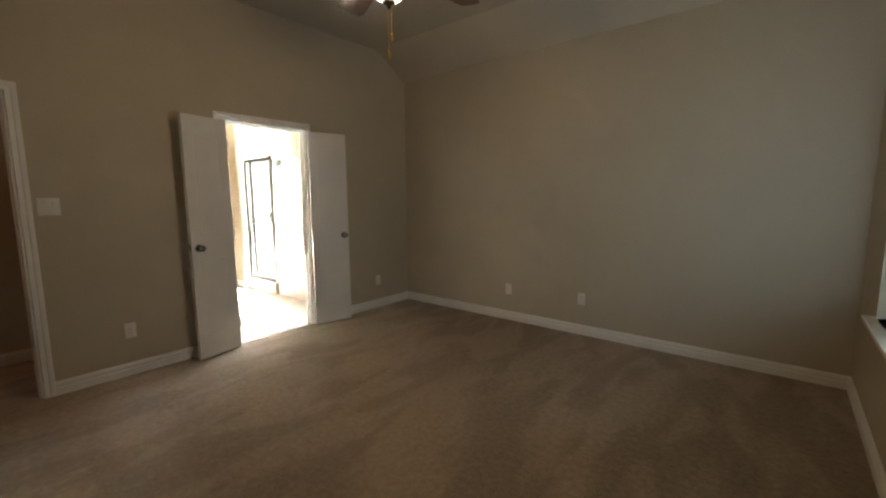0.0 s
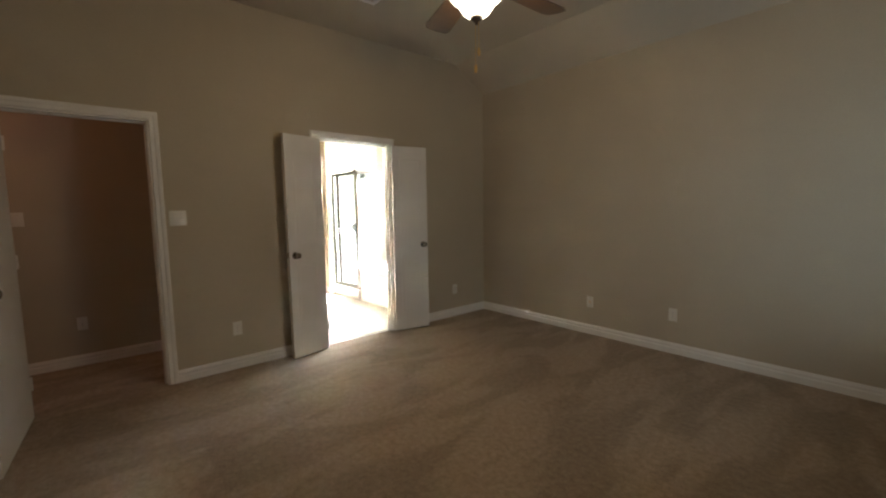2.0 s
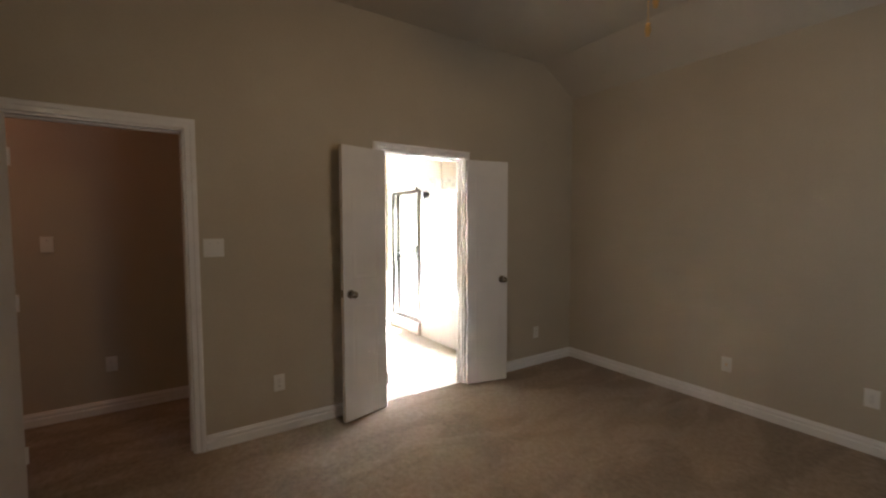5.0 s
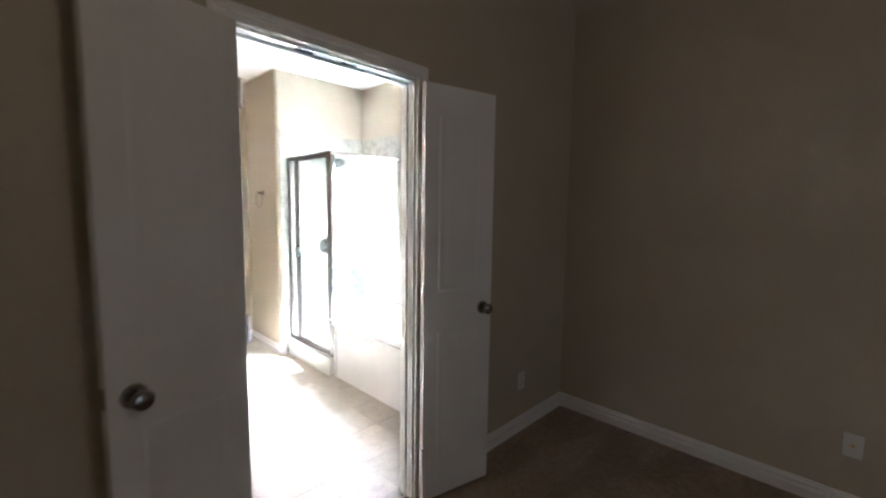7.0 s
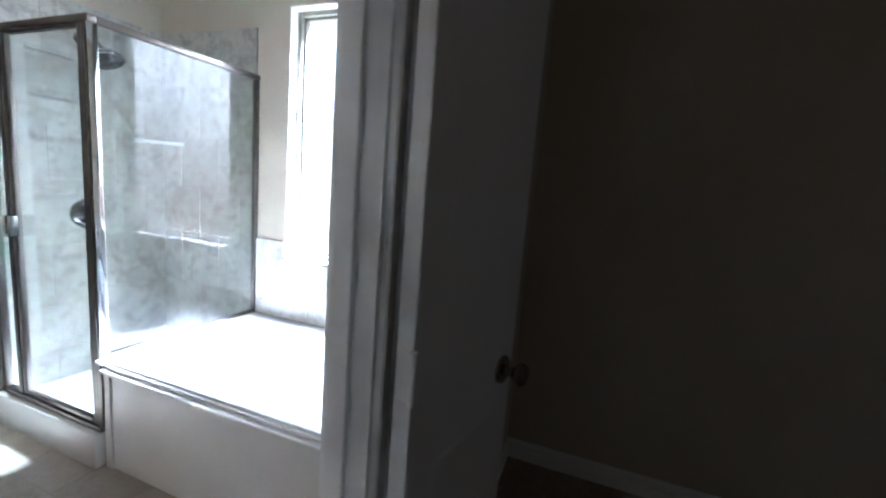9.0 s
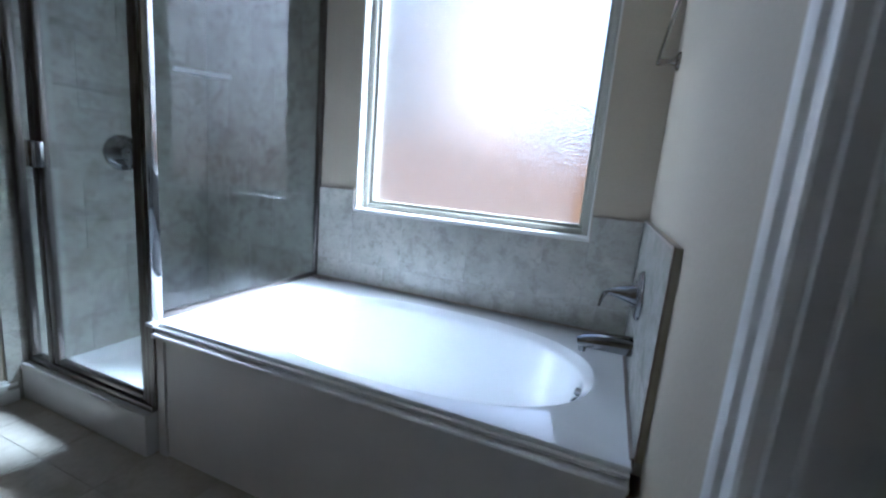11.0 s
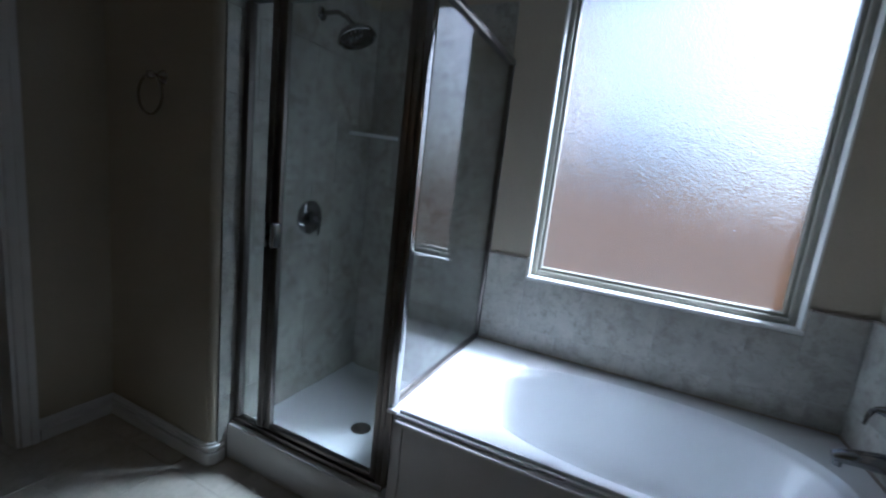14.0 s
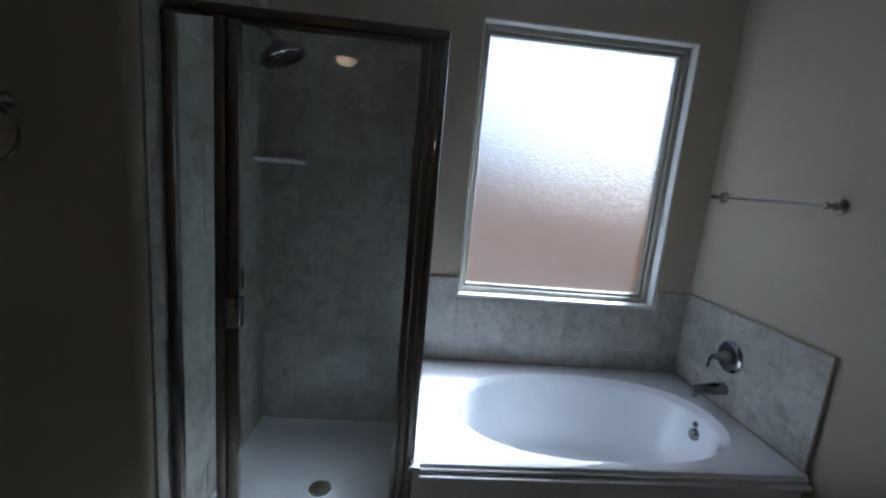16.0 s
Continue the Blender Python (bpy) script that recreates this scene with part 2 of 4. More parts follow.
def tube(points, r, seg=12, bm=None, closed=False, taper=None):
    bm = bm or bmesh.new()
    pts = [Vector(p) for p in points]
    rings, n = [], len(pts)
    for i, p in enumerate(pts):
        a = pts[(i - 1) % n] if closed or i else p
        b = pts[(i + 1) % n] if closed or i < n - 1 else p
        q = (b - a).to_track_quat("Z", "Y")
        rr = taper[i] if taper else r
        rings.append([bm.verts.new(p + q @ Vector((rr * math.cos(t), rr * math.sin(t), 0))) for t in (2 * math.pi * k / seg for k in range(seg))])
    pairs = list(zip(rings, rings[1:])) + ([(rings[-1], rings[0])] if closed else [])
    for a, b in pairs:
        for k in range(seg):
            bm.faces.new((a[k], a[(k + 1) % seg], b[(k + 1) % seg], b[k]))
    if not closed:
        bm.faces.new(rings[0][::-1])
        bm.faces.new(rings[-1])
    bmesh.ops.recalc_face_normals(bm, faces=bm.faces)
    return bm


def moulding(bm, profile, p0, p1, out):
    """A profile of (out, up) pairs run from p0 to p1 along a wall whose face looks towards out; up is square to both."""
    p0, p1, out = Vector(p0), Vector(p1), Vector(out).normalized()
    up = out.cross((p1 - p0).normalized())
    if up.z < -0.5:
        up = -up
    ends = [[bm.verts.new(p + out * a + up * b) for a, b in profile] for p in (p0, p1)]
    n = len(profile)
    for i in range(n):
        j = (i + 1) % n
        bm.faces.new((ends[0][i], ends[0][j], ends[1][j], ends[1][i]))
    bm.faces.new(ends[0][::-1])
    bm.faces.new(ends[1])
    bmesh.ops.recalc_face_normals(bm, faces=bm.faces)


def mesh_of(name, bm, mat, smooth=35):
    me = bpy.data.meshes.new(name)
    bm.to_mesh(me)
    bm.free()
    me.materials.append(mat)
    if smooth:
        me.polygons.foreach_set("use_smooth", [True] * len(me.polygons))
        me.set_sharp_from_angle(angle=radians(smooth))
    return me


def part(name, bm, mat, parent, label="", smooth=35, local=False):
    ob = new(name, mesh_of(name, bm, mat, smooth))
    ob.parent = parent
    if not local:
        ob.matrix_parent_inverse = parent.matrix_basis.inverted() if parent.parent is None else Matrix()
    if label:
        ob["label"] = label
    return ob


def thing(name, m, label, category, group="", kind=""):
    ob = new(name)
    ob.matrix_basis = m
    ob.empty_display_size = 0.1
    return tagged(ob, label, category, group, kind)


def single(name, bm, mat, label="", category="", group="", kind="", smooth=35):
    return tagged(new(name, mesh_of(name, bm, mat, smooth)), label, category, group, kind)


def structure(name, bm, mat, label="", category="", smooth=35):
    return single(name, bm, mat, label, category, "", "structure", smooth)


# ---- structure: bedroom ----
HEAD = 2.04
structure("floor_bedroom", boxes((-0.035, 4.4, -4.7, 0.02, -0.12, 0.0), (-1.2, -0.035, -6.0, -3.0, -0.12, 0.0)), CARPET, "beige cut-pile carpet with vacuum strokes", "carpet", smooth=0)
structure("wall_west", boxes(
    (-0.094, 0, -6.0, -4.37, 0, 3.2), (-0.094, 0, -4.37, -3.552, HEAD, 3.2), (-0.094, 0, -3.552, -2.264, 0, 3.2),
    (-0.094, 0, -2.264, -1.447, HEAD, 3.2), (-0.094, 0, -1.447, 0.0, 0, 3.2)), PAINT, "tan painted wall with a double doorway", "wall", smooth=0)
structure("wall_north", boxes((-0.115, 4.42, 0.0, 0.16, -0.1, 3.2)), PAINT, "plain tan painted wall", "wall", smooth=0)
structure("wall_south", boxes((0.0, 4.42, -4.62, -4.475, 0, 3.2)), PAINT, "plain tan painted wall", "wall", smooth=0)
WY0, WY1, WZ0, WZ1 = -2.45, -0.62, 0.66, 2.15
structure("wall_east", boxes((4.26, 4.42, -4.475, WY0, 0, 3.2), (4.26, 4.42, WY1, 0.0, 0, 3.2), (4.26, 4.42, WY0, WY1, 0, WZ0), (4.26, 4.42, WY0, WY1, WZ1, 3.2)), PAINT, "tan painted wall with a window", "wall", smooth=0)
bm = boxes((-0.115, 4.42, -4.62, -0.46, 3.06, 3.2))
moulding(bm, [(0, 3.06), (0.46, 2.78), (0.46, 3.2), (0, 3.2)], (-0.115, -0.46, 0), (4.42, -0.46, 0), (0, 1, 0))
structure("ceiling_bedroom", bm, CEIL, "tan vaulted ceiling with a sloped edge", "ceiling", smooth=0)

# ---- structure: hall ----
structure("wall_hall", boxes((-1.17, -1.05, -6.0, -3.0, 0, 2.75)), PAINT, "dim tan hall wall", "wall", smooth=0)
structure("wall_hall_end", boxes((-1.05, -0.115, -3.12, -3.0, 0, 2.75)), PAINT, "dim tan hall end wall", "wall", smooth=0)
structure("wall_hall_far", boxes((-1.05, -0.115, -6.0, -5.88, 0, 2.75)), PAINT, "dim tan hall end wall", "wall", smooth=0)
structure("ceiling_hall", boxes((-1.17, -0.115, -6.0, -3.0, 2.6, 2.75)), CEIL, "tan hall ceiling", "ceiling", smooth=0)

# ---- structure: bathroom ----
WX0, WX1, BZ0, BZ1, WIN_Y = -1.405, -0.297, 0.868, 2.268, -0.098
structure("floor_bathroom", boxes((-4.4, -0.035, -3.0, 0.16, -0.12, -0.002), (-4.4, -1.2, -5.5, -3.0, -0.12, -0.002)), FLOOR_GROUT, "grey grout bed under floor tile", "floor", smooth=0)
structure("wall_window", boxes(
    (-2.6, WX0, WIN_Y, 0.075, -0.1, 2.9), (WX1, -0.116, WIN_Y, 0.075, -0.1, 2.9), (WX0, WX1, WIN_Y, 0.075, -0.1, BZ0), (WX0, WX1, WIN_Y, 0.075, BZ1, 2.9), (-0.116, -0.094, WIN_Y, -0.001, -0.1, 2.9)),
    PAINT, "tan bathroom wall round the frosted window", "wall", smooth=0)
# wall beside the shower, with a rounded outer corner
WFY, r = -1.060, 0.030
bm = boxes((-3.25, -2.42 - r, WFY, 0.16, 0, 2.9), (-2.42 - r, -2.42, WFY + r, 0.16, 0, 2.9))
prev = None
for i in range(13):
    a = math.pi / 2 * i / 12
    p = (-2.42 - r + r * math.sin(a), WFY + r - r * math.cos(a))
    cur = [bm.verts.new((*p, z)) for z in (0, 2.9)]
    if prev:
        bm.faces.new((prev[0], cur[0], cur[1], prev[1]))
    prev = cur
structure("wall_shower_side", bm, PAINT, "tan wall with a bullnose corner", "wall")
structure("wall_bath_west", boxes((-3.25, -3.13, -1.402, WFY, 0, 2.9), (-3.25, -3.13, -2.18, -1.402, HEAD, 2.9), (-3.25, -3.13, -5.5, -2.18, 0, 2.9)), PAINT, "tan wall with a closet opening", "wall", smooth=0)
structure("wall_bath_south", boxes((-3.25, -1.17, -5.5, -5.38, 0, 2.9)), PAINT, "tan bathroom end wall", "wall", smooth=0)
structure("wall_bath_return", boxes((-1.30, -0.094, -3.0, -2.9, 0, 2.9), (-1.30, -1.17, -5.38, -3.0, 0, 2.9)), PAINT, "tan bathroom side wall", "wall", smooth=0)
structure("ceiling_bathroom", boxes((-3.25, -0.094, -5.5, 0.16, 2.71, 2.9)), CEIL_BATH, "white bathroom ceiling", "ceiling", smooth=0)
# closet beyond the bathroom
structure("wall_closet", boxes((-4.4, -4.28, -2.9, -0.9, 0, 2.75), (-4.28, -3.25, -1.02, -0.9, 0, 2.75), (-4.28, -3.25, -2.9, -2.78, 0, 2.75)), PAINT, "dark closet walls", "wall", smooth=0)
structure("ceiling_closet", boxes((-4.4, -3.25, -2.9, -0.9, 2.6, 2.75)), CEIL_BATH, "closet ceiling", "ceiling", smooth=0)

# baseboards with a stepped top
BASE = [(0, 0), (0.016, 0), (0.017, 0.050), (0.013, 0.054), (0.004, 0.054), (0.004, 0.064), (0.013, 0.068), (0.013, 0.080), (0.007, 0.085), (0.007, 0.094), (0.002, 0.098), (0, 0.098)]


def baseboard(p0, p1, out, name="baseboard"):
    bm = bmesh.new()
    moulding(bm, BASE, (*p0, 0), (*p1, 0), (*out, 0))
    return structure(name, bm, TRIM, "white stepped baseboard", "baseboard", smooth=20)


baseboard((0, -3.495), (0, -2.321), (1, 0))
baseboard((0, -1.390), (0, 0), (1, 0))
baseboard((0.0, 0), (4.26, 0), (0, -1))
baseboard((4.26, -4.475), (4.26, 0), (-1, 0))
baseboard((0.0, -4.475), (4.26, -4.475), (0, 1))
baseboard((-1.05, -5.88), (-1.05, -3.12), (1, 0))
baseboard((-0.115, -3.12), (-1.05, -3.12), (0, -1))
baseboard((-3.13, WFY), (-2.42 - r, WFY), (0, -1))
baseboard((-2.42, WFY + r), (-2.42, -1.000), (1, 0))
baseboard((-3.13, -1.342), (-3.13, WFY), (1, 0))
baseboard((-3.13, -5.38), (-3.13, -2.24), (1, 0))
baseboard((-0.094, -2.9), (-0.094, -2.321), (-1, 0))
baseboard((-0.094, -1.390), (-0.094, -0.975), (-1, 0))
# the baseboard turns round the bullnose
bm = bmesh.new()
rings = []
for i in range(9):
    a = math.pi / 2 * i / 8
    rings.append([bm.verts.new((-2.42 - r + (r + o) * math.sin(a), WFY + r - (r + o) * math.cos(a), z)) for o, z in BASE])
for a, b in zip(rings, rings[1:]):
    for i in range(len(BASE)):
        j = (i + 1) % len(BASE)
        bm.faces.new((a[i], a[j], b[j], b[i]))
bm.faces.new(rings[-1])
bmesh.ops.recalc_face_normals(bm, faces=bm.faces)
structure("baseboard", bm, TRIM, "white baseboard curved round a bullnose corner", "baseboard", smooth=20)

# ---- door casings and jambs ----
CAS = [(0, 0), (0.010, 0.002), (0.013, 0.006), (0.013, 0.030), (0.018, 0.036), (0.020, 0.044), (0.020, 0.056), (0.016, 0.060), (0, 0.060)]


def casing(bm, side, x, y0, y1, top):
    """A mitred three-sided casing on the wall face at x, which looks towards side (+1 or -1)."""
    for ends in (0, 1):
        y = (y0, y1)[ends]
        s = (-1, 1)[ends]
        lo = [bm.verts.new((x + side * a, y + s * b, 0)) for a, b in CAS]
        hi = [bm.verts.new((x + side * a, y + s * b, top + b)) for a, b in CAS]
        if ends == 0:
            first = hi
        for i in range(len(CAS)):
            j = (i + 1) % len(CAS)
            bm.faces.new((lo[i], lo[j], hi[j], hi[i]))
    for i in range(len(CAS)):
        j = (i + 1) % len(CAS)
        bm.faces.new((first[i], first[j], hi[j], hi[i]))
    bmesh.ops.recalc_face_normals(bm, faces=bm.faces)


def doorway(name, x0, x1, y0, y1, label, stop_x=None):
    root = thing(name, pose((x0 + x1) / 2, (y0 + y1) / 2, 0), label, "door frame", kind="structure")
    bm = boxes((x0, x1, y0 - 0.001, y0 + 0.016, 0, HEAD), (x0, x1, y1 - 0.016, y1 + 0.001, 0, HEAD), (x0, x1, y0, y1, HEAD - 0.016, HEAD + 0.001))
    if stop_x is not None:
        a, b = stop_x
        for s in ((a, b, y0 + 0.016, y0 + 0.028, 0, HEAD - 0.016), (a, b, y1 - 0.028, y1 - 0.016, 0, HEAD - 0.016), (a, b, y0 + 0.016, y1 - 0.016, HEAD - 0.028, HEAD - 0.016)):
            box(bm, *s, bevel=0.003)
    part("jamb", bm, TRIM, root, smooth=20)
    for side, x in ((1, x1), (-1, x0)):
        bm = bmesh.new()
        casing(bm, side, x, y0 + 0.005, y1 - 0.005, HEAD - 0.005)
        part("casing", bm, TRIM, root, smooth=20)
    return root


bath_frame = doorway("door_frame_1", -0.094, 0.0, -2.264, -1.447, "white moulded double door frame", stop_x=(-0.078, -0.040))
hall_frame = doorway("door_frame_2", -0.094, 0.0, -4.37, -3.552, "white moulded bedroom door frame", stop_x=(-0.078, -0.040))
closet_frame = doorway("door_frame_3", -3.25, -3.13, -2.18, -1.402, "white moulded closet door frame")
# ball-catch plates in the head of the double doorway
for y in (-1.98, -1.79):
    part("strike_plate", boxes((-0.040, -0.004, y - 0.035, y + 0.035, HEAD - 0.0185, HEAD - 0.0155), bevel=0.0008), CHROME, bath_frame, "bright metal ball-catch plate")


# ---- doors ----
def knob_shape(m):
    return lathe([(0.0, 0.064), (0.012, 0.0635), (0.022, 0.060), (0.027, 0.052), (0.027, 0.044), (0.022, 0.036), (0.013, 0.031), (0.011, 0.018), (0.013, 0.012), (0.030, 0.009), (0.033, 0.004), (0.033, 0.0)], m, 28)


def panel_door(name, m, w, label, panels, hinge_side, knob_x, group=""):
    """A moulded door: x runs from the hinge, y across its thickness, z up. panels: (x0, x1, z0, z1)."""
    h, t = 2.015, 0.035
    root = thing(name, m, label, "door", group)
    part("slab", boxes((0, w, -t / 2, t / 2, 0.012, h), bevel=0.002), DOOR, root, local=True, smooth=20)
    for x0, x1, z0, z1 in panels:
        for s in (-1, 1):
            bm = bmesh.new()
            loops = []
            for d, y in ((0, 0.0), (0.006, 0.0022), (0.014, 0.0028), (0.022, 0.0006), (0.040, 0.0006), (0.058, 0.0028), (0.060, 0.0028)):
                loops.append([bm.verts.new((x, s * (t / 2 + y - 0.0005), z)) for x, z in ((x0 + d, z0 + d), (x1 - d, z0 + d), (x1 - d, z1 - d), (x0 + d, z1 - d))])
            for a, b in zip(loops, loops[1:]):
                for i in range(4):
                    bm.faces.new((a[i], a[(i + 1) % 4], b[(i + 1) % 4], b[i]))
            bm.faces.new(loops[-1])
            bmesh.ops.recalc_face_normals(bm, faces=bm.faces)
            if bm.faces[-1:] and (bm.faces[:][-1].normal.y * s) < 0:
                bmesh.ops.reverse_faces(bm, faces=bm.faces)
            part("panel", bm, DOOR, root, local=True, smooth=20)
    for s in (-1, 1):
        part("knob", knob_shape(pose(knob_x, s * t / 2, 0.950, -90 * s)), NICKEL, root, "satin nickel round knob", local=True)
    part("latch_plate", boxes((w - 0.0005, w + 0.0012, -0.011, 0.011, 0.93, 0.985)), NICKEL, root, "satin nickel latch plate", local=True)
    for z in (0.24, 1.05, 1.80):
        bm = lathe([(0, 0), (0.0065, 0), (0.0065, 0.09), (0, 0.09)], pose(-0.004, hinge_side * (t / 2 + 0.004), z - 0.045), 12)
        box(bm, -0.0012, 0.0012, hinge_side * (t / 2) - 0.030 * (hinge_side > 0), hinge_side * (t / 2) + 0.030 * (hinge_side < 0), z - 0.045, z + 0.045)
        part("hinge", bm, TRIM, root, "painted hinge", local=True)
    return root


LEAF = 0.385
leaf_panels = [(0.075, LEAF - 0.075, 0.20, 0.86), (0.075, LEAF - 0.075, 1.05, 1.88)]
ang_l = math.degrees(math.atan2(-0.375, 0.092))
ang_r = math.degrees(math.atan2(0.392, 0.088))
left_leaf = panel_door("door_1", pose(0.062, -2.258, 0, 0, 0, ang_l), 0.385, "white panelled double door leaf standing open", leaf_panels, 1, 0.325, "double doors")
right_leaf = panel_door("door_2", pose(0.050, -1.450, 0, 0, 0, ang_r), 0.402, "white panelled double door leaf standing open", [(0.075, 0.330, 0.20, 0.86), (0.075, 0.330, 1.05, 1.88)], -1, 0.345, "double doors")
hall_door = panel_door("door_3", pose(0.032, -4.335, 0, 0, 0, -4.2), 0.79, "white panelled bedroom door standing open", [(0.11, 0.68, 0.20, 0.86), (0.11, 0.68, 1.05, 1.88)], 1, 0.725)


# ---- plates on the walls ----
def plate(name, m, w, h, label, category, kind_of, group=""):
    """A cover plate on a wall: x across, z up, facing -y."""
    root = thing(name, m, label, category, group)
    part("cover", boxes((-w / 2, w / 2, -0.006, 0, -h / 2, h / 2), bevel=0.0025), PLATE, root, local=True)
    if kind_of == "outlet":
        for z in (-0.020, 0.020):
            f = part("socket", boxes((-0.016, 0.016, -0.0085, -0.006, z - 0.014, z + 0.014), bevel=0.001), PLATE, root, local=True)
            part("slot", boxes((-0.008, -0.006, -0.0092, -0.0085, z - 0.002, z + 0.008), (0.006, 0.008, -0.0092, -0.0085, z - 0.002, z + 0.007), (-0.002, 0.002, -0.0092, -0.0085, z - 0.010, z - 0.006)), SLOT, f, local=True, smooth=0)
        part("screw", lathe([(0, 0.0075), (0.003, 0.007), (0.003, 0.0)], pose(0, 0, 0, 90), 10), CHROME, root, local=True)
    elif kind_of == "jack":
        part("jack", lathe([(0.0, 0.016), (0.004, 0.016), (0.004, 0.008), (0.008, 0.008), (0.008, 0.0)], pose(0, 0, 0, 90), 14), BRASS, root, "small brass cable jack", local=True)
    else:
        n = kind_of
        for i in range(n):
            x = (i - (n - 1) / 2) * 0.046
            part("toggle", boxes((x - 0.005, x + 0.005, -0.016, -0.006, -0.004, 0.010), bevel=0.002), PLATE, root, local=True)
            part("screw", lathe([(0, 0.0075), (0.003, 0.007), (0.003, 0.0)], pose(x, 0, 0.030, 90), 10), CHROME, root, local=True)
    return root


plate("light_switch", pose(0, -3.416, 1.306, 0, 0, 90), 0.116, 0.116, "white double light switch on tan wall", "switch", 2)
plate("wall_outlet", pose(0, -3.043, 0.350, 0, 0, 90), 0.072, 0.116, "white wall outlet above the baseboard", "outlet", "outlet", "outlets")
plate("wall_outlet", pose(0, -0.524, 0.338, 0, 0, 90), 0.072, 0.116, "white wall outlet near the room corner", "outlet", "outlet", "outlets")
plate("cable_jack_plate", pose(1.547, 0, 0.341), 0.072, 0.116, "white wall plate with a cable jack", "wall plate", "jack", "outlets")
plate("wall_outlet", pose(2.360, 0, 0.354), 0.072, 0.116, "white wall outlet on plain tan wall", "outlet", "outlet", "outlets")
plate("light_switch", pose(-1.05, -4.39, 1.314, 0, 0, 90), 0.072, 0.116, "white light switch in the dim hall", "switch", 1)
plate("wall_outlet", pose(-1.05, -4.06, 0.378, 0, 0, 90), 0.072, 0.116, "white wall outlet in the dim hall", "outlet", "outlet", "outlets")


# ---- ceiling fan ----
def ceiling_fan(x, y, top, turn):
    root = thing("ceiling_fan", pose(x, y, top), "dark bladed ceiling fan with a lit glass bowl", "ceiling fan")
    z = 2.541 - top
    part("canopy", lathe([(0, 0), (0.070, 0), (0.072, -0.02), (0.055, -0.055), (0.020, -0.065), (0, -0.065)]), FAN_METAL, root, local=True)
    part("downrod", lathe([(0.012, -0.05), (0.012, z + 0.10)], seg=14), FAN_METAL, root, local=True)
    part("motor", lathe([(0, z + 0.12), (0.035, z + 0.12), (0.060, z + 0.10), (0.110, z + 0.085), (0.125, z + 0.05), (0.125, z + 0.0), (0.105, z - 0.02), (0.060, z - 0.03), (0, z - 0.03)]), FAN_METAL, root, local=True)
    part("fitter", lathe([(0, z - 0.02), (0.055, z - 0.02), (0.075, z - 0.05), (0.120, z - 0.065), (0.120, z - 0.075), (0, z - 0.075)]), FAN_METAL, root, local=True)
    bowl = part("bowl", lathe([(0.120, z - 0.070), (0.140, z - 0.085), (0.146, z - 0.105), (0.140, z - 0.125), (0.124, z - 0.145), (0.108, z - 0.155), (0.100, z - 0.163), (0.086, z - 0.186), (0.066, z - 0.212), (0.044, z - 0.228), (0, z - 0.231)], seg=40), BOWL, root, "lit frosted glass bowl", local=True)
    bowl.visible_shadow = False
    part("finial", lathe([(0, z - 0.228), (0.030, z - 0.228), (0.032, z - 0.236), (0.022, z - 0.246), (0.010, z - 0.254), (0.008, z - 0.264), (0, z - 0.268)]), FAN_METAL, root, "dark bronze finial", local=True)
    for dx, length in ((0.012, 0.138), (-0.012, 0.215)):
        c = part("pull_chain", tube([(dx, 0.004, z - 0.24), (dx, 0.004, z - 0.24 - length)], 0.0016, 8), BRASS, root, local=True)
        part("fob", lathe([(0, 0), (0.007, -0.005), (0.0095, -0.026), (0.006, -0.042), (0, -0.045)], pose(dx, 0.004, z - 0.24 - length), 12), BRASS, c, "turned brass fob", local=True)
    for i in range(5):
        a = turn + 72 * i
        m = pose(0, 0, z - 0.045, 0, 0, a) @ pose(0, 0, 0, 10)
        bm = boxes((0.10, 0.24, -0.018, 0.018, -0.004, 0.004), bevel=0.002)
        bmesh.ops.transform(bm, matrix=m, verts=bm.verts)
        iron = part("blade_arm", bm, FAN_METAL, root, local=True)
        bm = bmesh.new()
        outline = [(0.20, -0.054), (0.22, -0.062), (0.45, -0.075), (0.61, -0.082), (0.648, -0.066), (0.66, 0.0), (0.648, 0.066), (0.61, 0.082), (0.45, 0.075), (0.22, 0.062), (0.20, 0.054)]
        lo = [bm.verts.new(m @ Vector((px, py, 0.004))) for px, py in outline]
        hi = [bm.verts.new(m @ Vector((px, py, 0.011))) for px, py in outline]
        bm.faces.new(lo[::-1])
        bm.faces.new(hi)
        for k in range(len(outline)):
            j = (k + 1) % len(outline)
            bm.faces.new((lo[k], lo[j], hi[j], hi[k]))
        part("blade", bm, BLADE, root, "dark wood blade", local=True, smooth=20)
    return root


ceiling_fan(2.24, -2.36, 3.06, 87)

# ceiling register
vent = thing("ceiling_vent", pose(0.85, -2.10, 3.06), "white metal ceiling air register", "vent")
part("frame", boxes((-0.18, -0.15, -0.11, 0.11, -0.012, 0), (0.15, 0.18, -0.11, 0.11, -0.012, 0), (-0.15, 0.15, -0.11, -0.08, -0.012, 0), (-0.15, 0.15, 0.08, 0.11, -0.012, 0), bevel=0.002), TRIM, vent, local=True)
for i in range(9):
    bm = boxes((-0.15, 0.15, -0.008, 0.008, -0.001, 0.001))
    bmesh.ops.transform(bm, matrix=pose(0, -0.07 + 0.0175 * i, -0.006, 35), verts=bm.verts)
    part("slat", bm, TRIM, vent, local=True, smooth=0)

